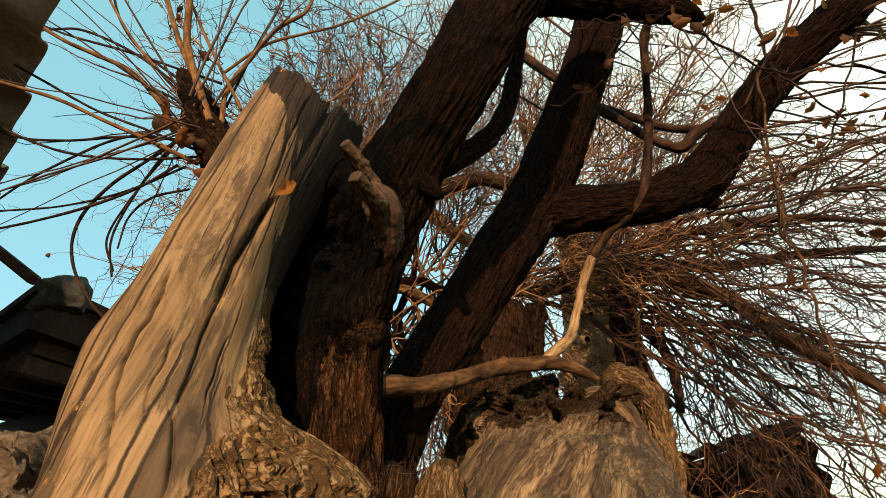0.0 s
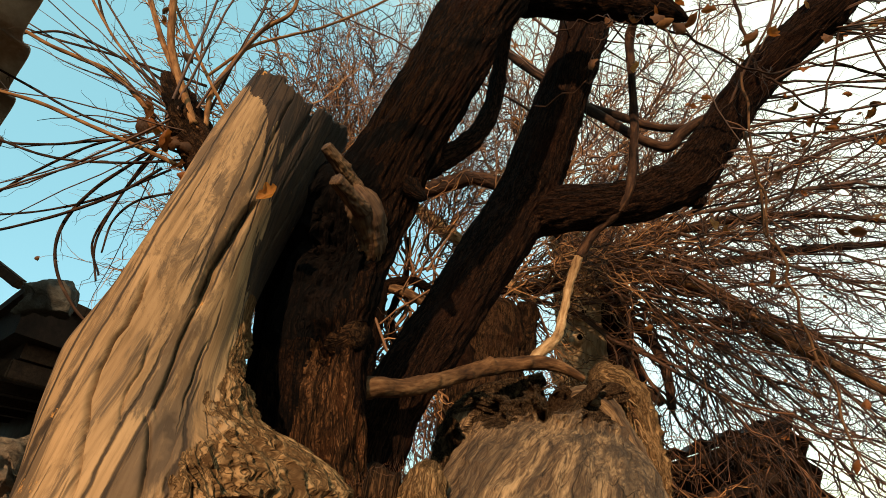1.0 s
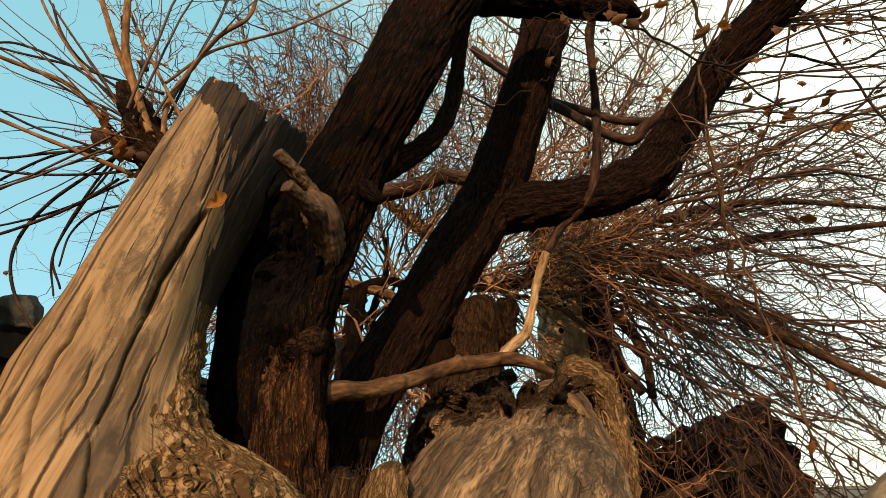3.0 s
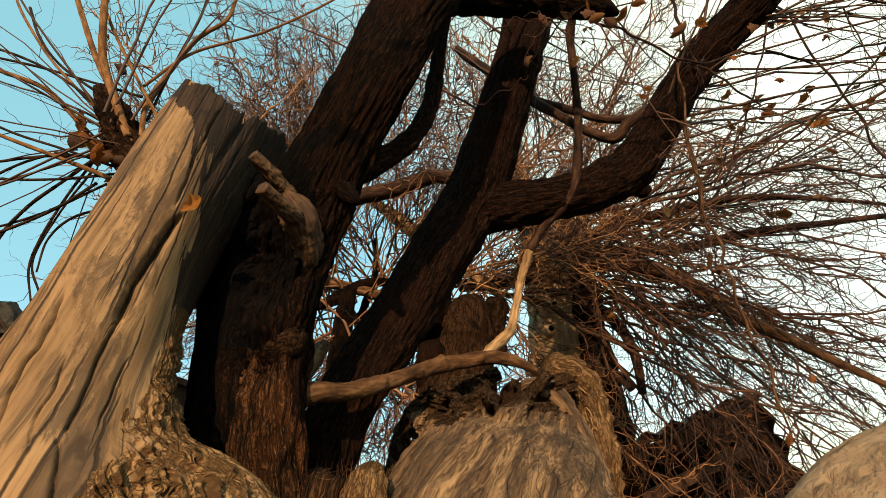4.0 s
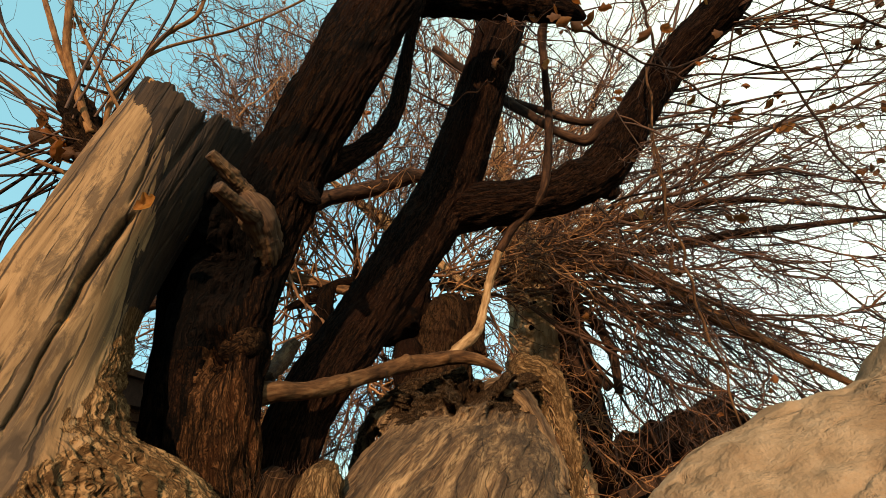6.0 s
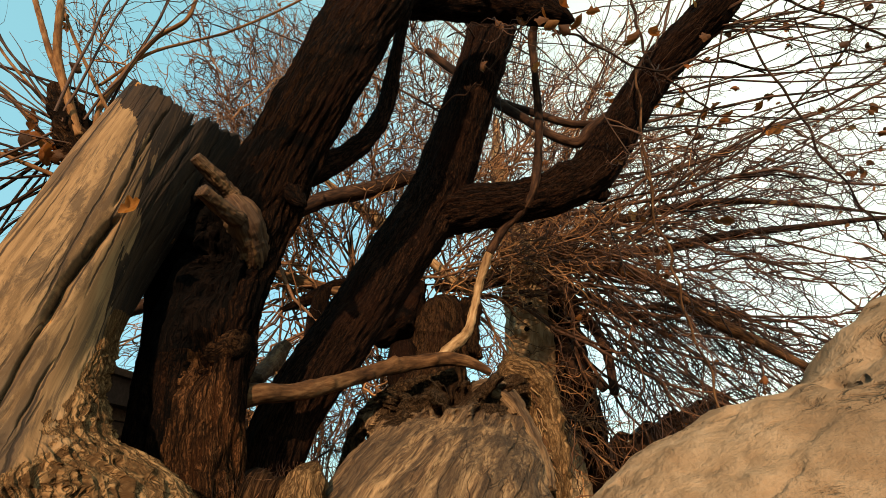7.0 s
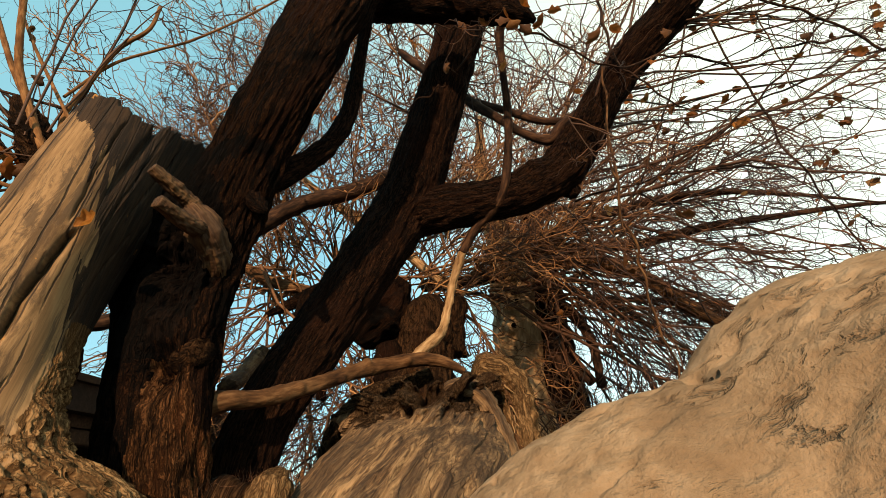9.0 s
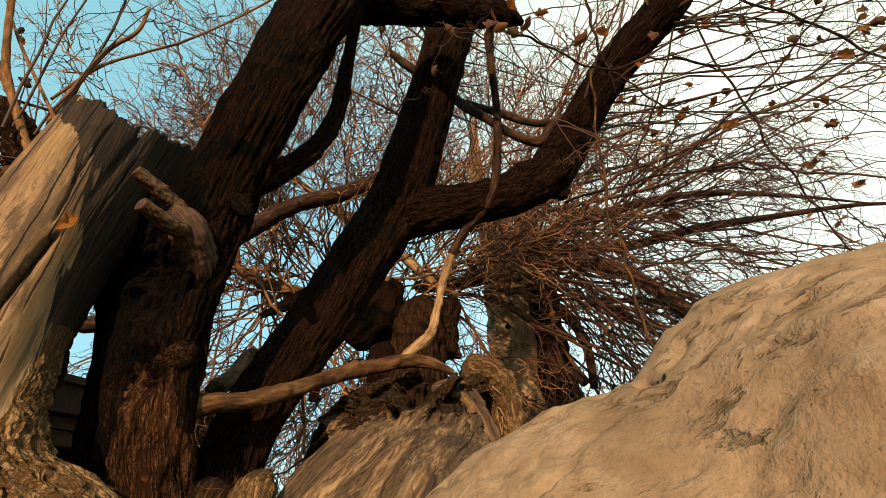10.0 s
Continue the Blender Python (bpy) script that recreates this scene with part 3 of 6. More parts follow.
# ---------------------------------------------------------------- pale dead trunk
# outline of the trunk at several heights: z, then left edge, two places on the face, right edge
TRUNK_CUTS = [
    (0.0, (-0.62, 0.80), (-0.45, 0.60), (-0.18, 0.64), (-0.08, 0.84)),
    (1.30, (-0.59, 0.75), (-0.45, 0.60), (-0.19, 0.64), (-0.09, 0.80)),
    (1.44, (-0.566, 0.735), (-0.44, 0.615), (-0.20, 0.66), (-0.10, 0.80)),
    (1.50, (-0.565, 0.73), (-0.435, 0.63), (-0.205, 0.668), (-0.114, 0.80)),
    (1.55, (-0.57, 0.725), (-0.445, 0.64), (-0.265, 0.685), (-0.178, 0.81)),
    (1.60, (-0.573, 0.72), (-0.46, 0.655), (-0.338, 0.712), (-0.292, 0.83)),
    (1.70, (-0.575, 0.72), (-0.46, 0.67), (-0.352, 0.745), (-0.342, 0.85)),
    (1.80, (-0.528, 0.72), (-0.445, 0.69), (-0.347, 0.775), (-0.363, 0.905)),
    (1.90, (-0.50, 0.722), (-0.44, 0.705), (-0.348, 0.78), (-0.360, 0.94)),
    (2.0, (-0.488, 0.735), (-0.43, 0.725), (-0.346, 0.787), (-0.338, 0.95)),
    (2.1, (-0.488, 0.76), (-0.425, 0.738), (-0.342, 0.80), (-0.317, 0.965)),
    (2.2, (-0.478, 0.778), (-0.415, 0.75), (-0.330, 0.82), (-0.300, 1.0)),
    (2.3, (-0.464, 0.80), (-0.402, 0.768), (-0.315, 0.845), (-0.281, 1.035)),
    (2.4, (-0.436, 0.812), (-0.386, 0.785), (-0.300, 0.87), (-0.253, 1.05)),
    (2.5, (-0.42, 0.83), (-0.37, 0.80), (-0.285, 0.88), (-0.235, 1.06)),
]


def trunk_outline():
    """Heights, middle line and a table of radii by height and angle."""
    z = np.array([c[0] for c in TRUNK_CUTS])
    flat = np.array([[v for p in c[1:] for v in p] for c in TRUNK_CUTS])
    zz = np.concatenate([np.linspace(0, 1.3, 6, endpoint=False), np.linspace(1.3, 2.5, 100)])
    ctrl = np.stack([np.interp(zz, z, flat[:, k]) for k in range(8)], 1)
    ker = np.array([1, 2, 3, 2, 1]) / 9.0
    soft = ctrl.copy()
    for k in range(8):
        soft[8:-2, k] = np.convolve(ctrl[:, k], ker, "same")[8:-2]
    ctrl = soft.reshape(-1, 4, 2)
    angle = np.linspace(-np.pi, np.pi, 361)
    table, mid = np.empty((len(zz), 361)), np.empty((len(zz), 2))
    for i, (lf, f1, f2, rt) in enumerate(ctrl):
        back = [(lf + rt) / 2 + (-0.02, 0.17), lf * 0.8 + rt * 0.2 + (-0.04, 0.14)]
        loop = np.array([lf, f1, f2, rt, *back])
        m = loop.mean(0)
        closed = np.vstack([loop[-2:], loop, loop[:3]])
        curve = spline(closed, 1000)[200:800]
        d = curve - m
        a, r = np.arctan2(d[:, 1], d[:, 0]), np.hypot(d[:, 0], d[:, 1])
        order = np.argsort(a)
        table[i] = np.interp(angle, a[order], r[order], period=2 * np.pi)
        mid[i] = m
    return zz, mid, angle, table


def trunk_radius(outline, th, z):
    zz, mid, angle, table = outline
    i = np.clip(np.searchsorted(zz, z) - 1, 0, len(zz) - 2)
    f = np.clip((z - zz[i]) / (zz[i + 1] - zz[i]), 0, 1)
    u = np.clip((np.angle(np.exp(1j * th)) + np.pi) / (2 * np.pi) * 360, 0, 359.999)
    j = u.astype(int)
    g = u - j
    lo = table[i, j] * (1 - g) + table[i, j + 1] * g
    hi = table[i + 1, j] * (1 - g) + table[i + 1, j + 1] * g
    return lo * (1 - f) + hi * f


# drying cracks: width, depth, then (height, angle) down its length
TRUNK_CRACKS = [
    (0.0065, 0.034, (2.035, -0.74), (2.00, -0.80), (1.95, -0.859), (1.90, -0.905), (1.853, -0.93), (1.80, -0.905), (1.759, -0.876)),
    (0.0028, 0.014, (1.80, -0.91), (1.759, -0.87), (1.697, -0.81), (1.648, -0.878), (1.57, -1.03)),
    (0.0030, 0.016, (1.83, -1.63), (1.76, -1.55), (1.719, -1.52), (1.659, -1.58), (1.591, -1.668), (1.53, -1.83), (1.46, -1.87)),
    (0.0030, 0.012, (1.60, -1.08), (1.567, -1.137), (1.526, -1.256), (1.45, -1.30)),
    (0.0022, 0.008, (1.73, -0.47), (1.711, -0.486), (1.66, -0.559), (1.58, -0.75)),
    (0.0022, 0.008, (2.10, 0.42), (2.028, 0.326), (1.921, 0.186), (1.80, -0.10)),
    (0.0026, 0.010, (2.37, -1.20), (2.25, -1.12), (2.12, -0.98), (2.03, -0.90)),
    (0.0020, 0.006, (2.30, -0.30), (2.15, -0.28), (2.02, -0.24)),
    (0.0024, 0.008, (2.38, 0.25), (2.25, 0.20), (2.12, 0.10)),
    (0.0018, 0.006, (1.72, -1.15), (1.66, -1.18), (1.60, -1.30), (1.55, -1.42)),
]


def build_dead_trunk():
    root = thing("dead_trunk", "tall pale barkless dead trunk with drying cracks and broken top", "tree stump")
    outline = trunk_outline()
    zz, mid = outline[:2]
    rows = [(x, y, z, 0.1) for (x, y), z in zip(mid, zz)]

    def radius(th, z, r):
        th = np.angle(np.exp(1j * th))
        p = np.stack([0.13 * np.cos(th), 0.13 * np.sin(th), z], -1).reshape(-1, 3)
        rr = trunk_radius(outline, th, z)
        wood = smooth(1.56, 1.66, z).ravel()
        off = 0.0006 * fbm(p * (9, 9, 2.5), 2, 21) + 0.00012 * fbm(p * (60, 60, 5), 2, 22) * wood
        rr = rr + off.reshape(th.shape)
        # slab that stands proud behind a groove on the flank
        rr += (-0.010 * np.exp(-((th + 0.60) / 0.09) ** 2) + 0.006 * np.exp(-((th + 0.15) / 0.4) ** 2)) * smooth(2.05, 2.30, z)
        grain = ridged(p * (95, 95, 5) + 0.3 * fbm(p * (9, 9, 4), 2, 27)[:, None], 2, 28).reshape(th.shape)
        rr += 0.0009 * grain * smooth(-0.9, -0.3, th) * smooth(2.6, 1.6, th) * smooth(1.95, 2.15, z)
        for width, deep, *way in TRUNK_CRACKS:
            way = sorted(way)
            wz, wt = [w[0] for w in way], [w[1] for w in way]
            tc = np.interp(z, wz, wt) + 0.010 * np.sin(z * 47 + deep * 900) + 0.006 * np.sin(z * 131 + width * 3000)
            fade = smooth(wz[0], wz[0] + 0.05, z) * (1 - smooth(wz[-1] - 0.05, wz[-1], z))
            d = np.angle(np.exp(1j * (th - tc))) * rr
            rr = rr - deep * fade * np.exp(-(np.abs(d) / width) ** 1.6)
        # root burl: bark ridges that run down the neck and out along the lobe
        warp = 0.9 * fbm(p * (20, 20, 26), 3, 34)
        flow = ridged(np.stack([p[:, 0] * 95 + warp, p[:, 1] * 95 + warp, p[:, 2] * 9 + warp], -1), 2, 32)
        knob = (0.013 * flow + 0.008 * fbm(p * (40, 40, 34), 4, 31) + 0.0018 * ridged(p * (150, 150, 70), 2, 33)).reshape(th.shape)
        edge = np.interp(z, [1.44, 1.50, 1.544, 1.60, 1.676, 1.76, 1.80], [-1.22, -1.07, -0.81, -0.36, -0.10, -0.02, 0.1])
        area = smooth(-0.12, 0.15, np.angle(np.exp(1j * (th - edge)))) * smooth(2.2, 1.2, th) * smooth(1.86, 1.70, z)
        return rr + area * knob

    def top(th):
        jag = 0.012 * fbm(np.stack([np.cos(th) * 9, np.sin(th) * 9, th * 0], -1), 4, 8) + 0.006 * ridged(np.stack([np.cos(th) * 26, np.sin(th) * 26, th * 0], -1), 2, 19)
        a = np.angle(np.exp(1j * th))
        return 2.395 + 0.02 * np.exp(-((a + 2.0) / 0.35) ** 2) - 0.025 * np.exp(-((a + 1.0) / 0.45) ** 2) - 0.035 * np.exp(-((a + 0.60) / 0.10) ** 2) + 0.03 * np.exp(-((a - 0.8) / 0.6) ** 2) + jag

    me = lathe_mesh("trunk", rows, radius, 560, 470, top, fib_r=0.13, sink=0.10, dense=(1.46, 1.64, 150), finer=-0.6)
    co = points_of(me)
    cx, cy = (np.interp(co[:, 2], zz, mid[:, k]) for k in (0, 1))
    turn = np.arctan2(co[:, 1] - cy, co[:, 0] - cx)
    # the grain keeps to the trunk's own straight axis
    ax, ay = np.interp(co[:, 2], [1.4, 2.4], [-0.455, -0.375]), np.interp(co[:, 2], [1.4, 2.4], [0.84, 0.92])
    way = np.arctan2(co[:, 1] - ay, co[:, 0] - ax)
    me.attributes["fib"].data.foreach_set("vector", np.stack([0.13 * np.cos(way), 0.13 * np.sin(way), co[:, 2]], -1).astype(np.float32).ravel())
    edge = np.interp(co[:, 2], [1.40, 1.50, 1.544, 1.60, 1.676, 1.76, 1.84, 1.9], [-1.3, -1.07, -0.81, -0.38, -0.12, -0.05, 0.05, 3.0])
    burl = (turn > edge + 0.16 * fbm(co * (30, 30, 14), 4, 41)) & (turn < 2.2) & (co[:, 2] < 1.87)
    # flank and rim take the dark wood colour that also carries side shade
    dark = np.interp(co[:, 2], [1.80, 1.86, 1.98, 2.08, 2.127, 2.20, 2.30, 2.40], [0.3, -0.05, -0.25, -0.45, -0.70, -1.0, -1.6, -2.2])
    shade_side = (turn > dark + 0.22 * fbm(co * (22, 22, 7), 4, 42) + 0.22 * fbm(co * (90, 90, 11), 3, 45)) & (turn < 2.6) & (co[:, 2] > 1.80)
    shade_side |= co[:, 2] > 2.352 + 0.03 * fbm(co * (40, 40, 12), 4, 43)
    pieces = split_mesh(me, np.where(burl, 1, np.where(shade_side, 2, 0)), 3)
    part("trunk", pieces[0], PALE, root)
    part("root_burl", pieces[1], BURLBARK, root, "gnarled root burl with rough golden bark")
    part("dark_flank", pieces[2], DARKPALE, root, "dark weathered split side of the trunk, shade deepened in its colour")
    return root


build_dead_trunk()

# ---------------------------------------------------------------- the old living tree
old_tree = thing("old_tree", "ancient leafless tree with dark furrowed hollow trunk and spreading limbs", "tree")
TRUNK = [(-0.22, 1.04, 0.0, 0.18), (-0.22, 1.04, 1.0, 0.13)] + [(-0.236, 1.035, 1.48, 0.1169), (-0.241, 1.03, 1.606, 0.1143), (-0.244, 1.025, 1.748, 0.1177), (-0.237, 1.02, 1.882, 0.1228), (-0.202, 1, 2.023, 0.1169), (-0.146, 0.975, 2.174, 0.11), (-0.072, 0.92, 2.294, 0.0988), (0.014, 0.86, 2.43, 0.0936), (0.094, 0.83, 2.587, 0.1), (0.186, 0.81, 2.774, 0.1053), (0.292, 0.8, 3.004, 0.1094)]
whole = limb_mesh("trunk", TRUNK, 220, 0.005, 0.06, 0.06, 11, [(0.66, 4.6, 0.05, 0.03), (0.9, 2.2, 0.05, 0.025)], swell=0.10, flat=0.58)
spots = points_of(whole)
# hollows eaten into the side that faces the yard
for hx, hz, wx, wz, deep in ((-0.235, 2.04, 0.066, 0.075, 0.10), (-0.222, 1.93, 0.035, 0.03, 0.04), (-0.222, 1.765, 0.032, 0.055, 0.07)):
    rag = 1 + 0.5 * fbm(spots * 24, 3, int(hz * 100))
    pull = np.exp(-(((spots[:, 0] - hx) / wx) ** 2 + ((spots[:, 2] - hz) / wz) ** 2) * rag) * (spots[:, 1] < 1.03)
    spots[:, 1] += deep * pull * (1 + 0.3 * fbm(spots * 40, 3, 17))
whole.vertices.foreach_set("co", spots.astype(np.float32).ravel())
whole.update()
# lower right of the trunk, coloured as the sunlit strip of raw bark
raw = (spots[:, 2] < 1.74 + 0.10 * fbm(spots * (22, 22, 5), 3, 36)) & (spots[:, 0] > -0.265 + 0.05 * fbm(spots * (30, 30, 4), 3, 37))
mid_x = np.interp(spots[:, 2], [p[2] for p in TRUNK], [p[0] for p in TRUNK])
# left side round the hollows, painted black as recess shade
in_hollow = (spots[:, 2] > 1.78 + 0.05 * fbm(spots * 12, 3, 38)) & (spots[:, 2] < 2.30) & (spots[:, 0] < mid_x + 0.02 + 0.05 * smooth(1.84, 1.92, spots[:, 2]) * smooth(2.22, 2.12, spots[:, 2]) + 0.06 * fbm(spots * (14, 14, 9), 3, 39))
main, raw_part, hollow_part = split_mesh(whole, np.where(in_hollow, 2, raw.astype(int)), 3)
part("charred_bark", hollow_part, HOLLOWDARK, old_tree, "hollow side of the trunk, coloured black for its shade")
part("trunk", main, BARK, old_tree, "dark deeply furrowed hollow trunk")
part("raw_bark", raw_part, LITRAWBARK, old_tree, "raw orange-brown furrowed bark, sunlight added to its colour")
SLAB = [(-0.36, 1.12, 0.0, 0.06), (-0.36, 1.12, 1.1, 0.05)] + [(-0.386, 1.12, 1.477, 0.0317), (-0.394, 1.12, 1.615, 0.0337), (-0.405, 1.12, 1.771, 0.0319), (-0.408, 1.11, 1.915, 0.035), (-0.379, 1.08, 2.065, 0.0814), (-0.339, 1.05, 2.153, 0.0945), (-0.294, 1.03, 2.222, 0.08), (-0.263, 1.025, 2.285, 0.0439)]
# inner wall gets the same painted recess shade
part("trunk_wall", limb_mesh("trunk_wall", SLAB, 64, 0.01, 0.1, 0.08, 12), HOLLOWDARK, old_tree, "inner wall of the hollow trunk, shade put into its colour")
LIMB = [(-0.10, 1.33, 0.0, 0.12), (-0.105, 1.32, 1.1, 0.11)] + [(-0.156, 1.3, 1.484, 0.0782), (-0.133, 1.31, 1.644, 0.0837), (-0.067, 1.35, 1.804, 0.088), (0.053, 1.4, 2.005, 0.0918), (0.198, 1.44, 2.261, 0.1027), (0.331, 1.44, 2.5, 0.1037), (0.433, 1.36, 2.742, 0.0964), (0.53, 1.28, 3.001, 0.0911), (0.623, 1.23, 3.27, 0.0908), (0.735, 1.19, 3.589, 0.0873)]
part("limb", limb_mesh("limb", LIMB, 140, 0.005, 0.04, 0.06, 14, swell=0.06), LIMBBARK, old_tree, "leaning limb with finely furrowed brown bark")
SIDE = [(0.208, 1.45, 2.289, 0.0734), (0.315, 1.45, 2.395, 0.0848), (0.44, 1.45, 2.427, 0.0872), (0.608, 1.46, 2.448, 0.0801), (0.774, 1.45, 2.481, 0.0782), (0.921, 1.425, 2.552, 0.0842), (1.032, 1.375, 2.682, 0.0771), (1.13, 1.315, 2.82, 0.0717), (1.226, 1.25, 2.923, 0.0692), (1.34, 1.175, 3.011, 0.0681), (1.431, 1.1, 3.076, 0.0628), (1.608, 1.05, 3.273, 0.0568)]
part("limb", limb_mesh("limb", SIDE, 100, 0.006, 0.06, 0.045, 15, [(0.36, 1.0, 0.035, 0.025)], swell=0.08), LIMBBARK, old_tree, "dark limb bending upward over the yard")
TOPLIMB = [(0.251, 0.975, 2.955, 0.056), (0.386, 1, 2.967, 0.0511), (0.538, 1.01, 2.966, 0.0474), (0.659, 1, 2.93, 0.0502), (0.72, 0.975, 2.876, 0.0396), (0.757, 0.96, 2.832, 0.0228), (0.779, 0.95, 2.796, 0.0086)]
part("limb", limb_mesh("limb", TOPLIMB, 40, 0.008, 0.12, 0.06, 16), BARK, old_tree)
ARCH = [(-0.103, 0.94, 2.219, 0.0488), (-0.018, 0.95, 2.241, 0.0392), (0.062, 0.97, 2.301, 0.0301), (0.122, 0.985, 2.369, 0.0264), (0.167, 1, 2.467, 0.026), (0.193, 1, 2.579, 0.0236), (0.21, 0.985, 2.683, 0.0207), (0.231, 0.965, 2.786, 0.0176), (0.262, 0.94, 2.916, 0.0163), (0.309, 0.92, 3.095, 0.0151)]
part("branch", limb_mesh("branch", ARCH, 40, 0.004, 0.07, 0.06, 17), LIMBBARK, old_tree)
LOW = [(-0.23, 1.06, 1.694, 0.0224), (-0.173, 1.06, 1.695, 0.0267), (-0.119, 1.08, 1.71, 0.0231), (-0.047, 1.16, 1.726, 0.0224), (0.05, 1.275, 1.776, 0.0223), (0.149, 1.375, 1.827, 0.0242), (0.241, 1.44, 1.855, 0.0225), (0.343, 1.475, 1.871, 0.0216), (0.418, 1.5, 1.857, 0.0174), (0.472, 1.5, 1.824, 0.0115)]
part("branch", limb_mesh("branch", LOW, 48, 0.003, 0.04, 0.02, 18, [(0.35, 1.2, 0.012, 0.008), (0.5, 2.0, 0.01, 0.009), (0.62, 0.6, 0.012, 0.009), (0.78, 1.5, 0.012, 0.01)], swell=0.09), BRANCH, old_tree, "crooked smooth brown branch with knobs")
PALEROD = [(0.29, 1.475, 1.861, 0.0148), (0.354, 1.51, 1.923, 0.0177), (0.409, 1.53, 1.975, 0.0169), (0.432, 1.53, 2.043, 0.0136), (0.464, 1.52, 2.148, 0.0139), (0.508, 1.5, 2.26, 0.0155), (0.572, 1.47, 2.348, 0.0156), (0.635, 1.43, 2.39, 0.0167), (0.681, 1.38, 2.457, 0.0153), (0.714, 1.35, 2.61, 0.0157), (0.729, 1.31, 2.762, 0.0147), (0.725, 1.25, 2.901, 0.0135), (0.724, 1.2, 3.025, 0.0163), (0.733, 1.125, 3.083, 0.0133)]
# one branch in two colours: lower half painted sunlit, upper half dark
part("branch", limb_mesh("branch", PALEROD[:6], 36, 0.003, 0.10, 0.03, 19, [(0.35, 1.0, 0.01, 0.008), (0.6, 3.0, 0.01, 0.007)], swell=0.16), PALEBRANCH, old_tree, "pale crooked branch with sunlight in its colour")
part("branch", limb_mesh("branch", PALEROD[5:], 32, 0.004, 0.08, 0.03, 20, swell=0.12), DARKBRANCH, old_tree)
part("snag", limb_mesh("snag", [(0.894, 1.49, 2.539, 0.0557), (0.93, 1.47, 2.507, 0.042), (0.954, 1.46, 2.468, 0.029), (0.956, 1.46, 2.443, 0.0164)], 28, 0.004, 0.18, 0.08, 29), LIMBBARK, old_tree)
part("branch", limb_mesh("branch", [(1.163, 1.45, 2.879, 0.0273), (1.07, 1.475, 2.864, 0.023), (0.994, 1.5, 2.827, 0.0231), (0.937, 1.525, 2.777, 0.0231), (0.834, 1.55, 2.851, 0.0191), (0.742, 1.575, 2.97, 0.0199), (0.652, 1.6, 3.08, 0.0232), (0.533, 1.625, 3.252, 0.0216), (0.387, 1.65, 3.439, 0.0227), (0.321, 1.65, 3.524, 0.0174)], 20, 0.006, 0.08, 0.02, 21), DARKBRANCH, old_tree)
part("branch", limb_mesh("branch", [(1.12, 1.46, 2.868, 0.0183), (1.055, 1.55, 2.902, 0.0192), (0.943, 1.6, 2.955, 0.0174), (0.829, 1.65, 3.064, 0.0183), (0.678, 1.7, 3.197, 0.0165)], 16, 0.006, 0.08, 0.02, 22), DARKBRANCH, old_tree)

# broken snags and a sawn stub on the trunk
part("snag", limb_mesh("snag", [(-0.135, 0.96, 2.08, 0.020), (-0.150, 0.905, 2.108, 0.019), (-0.170, 0.868, 2.135, 0.0165), (-0.192, 0.825, 2.152, 0.0155), (-0.216, 0.783, 2.171, 0.0125)], 36, 0.0018, 0.12, 0.12, 23, [(0.4, 1.0, 0.012, 0.006), (0.7, 3.4, 0.01, 0.004)], swell=0.12), CUTWOOD, old_tree, "broken dry snag")
part("snag", limb_mesh("snag", [(-0.135, 0.93, 2.075, 0.021), (-0.141, 0.885, 2.066, 0.020), (-0.147, 0.848, 2.058, 0.018), (-0.164, 0.806, 2.064, 0.016), (-0.179, 0.770, 2.071, 0.014)], 36, 0.0018, 0.12, 0.12, 24, swell=0.12), CUTWOOD, old_tree, "broken dry snag")
part("sawn_stub", limb_mesh("sawn_stub", [(-0.175, 0.885, 2.122, 0.020), (-0.158, 0.890, 2.105, 0.030), (-0.140, 0.905, 2.075, 0.035), (-0.130, 0.945, 2.040, 0.034), (-0.131, 0.980, 2.012, 0.030), (-0.150, 1.02, 1.985, 0.02)], 56, 0.0018, 0.09, 0.09, 25, [(0.35, 0.5, 0.014, 0.006)], swell=0.16), CUTWOOD, old_tree, "bent broken branch stub with a worn edge")
part("sawn_stub", limb_mesh("sawn_stub", [(-0.2, 1.03, 1.803, 0.039), (-0.166, 1, 1.802, 0.0342), (-0.146, 0.983, 1.803, 0.0312), (-0.14, 0.978, 1.802, 0.0298)], 48, 0.002, 0.05, 0.03, 26, swell=0.04), DEADBARK, old_tree, "short sawn knot in the bark")
part("snag", limb_mesh("snag", [(-0.077, 0.96, 2.234, 0.0351), (-0.041, 0.93, 2.167, 0.025), (-0.017, 0.915, 2.128, 0.0162), (-0.001, 0.91, 2.115, 0.0067)], 24, 0.004, 0.16, 0.06, 27), BARK, old_tree)
part("snag", limb_mesh("snag", [(-0.279, 1.45, 1.827, 0.0283), (-0.303, 1.6, 1.892, 0.0275), (-0.308, 1.7, 1.95, 0.0294), (-0.3, 1.75, 2.004, 0.0284), (-0.281, 1.76, 2.039, 0.0199)], 24, 0.004, 0.16, 0.05, 28), CUTWOOD, old_tree, "pale broken snag behind the trunk")


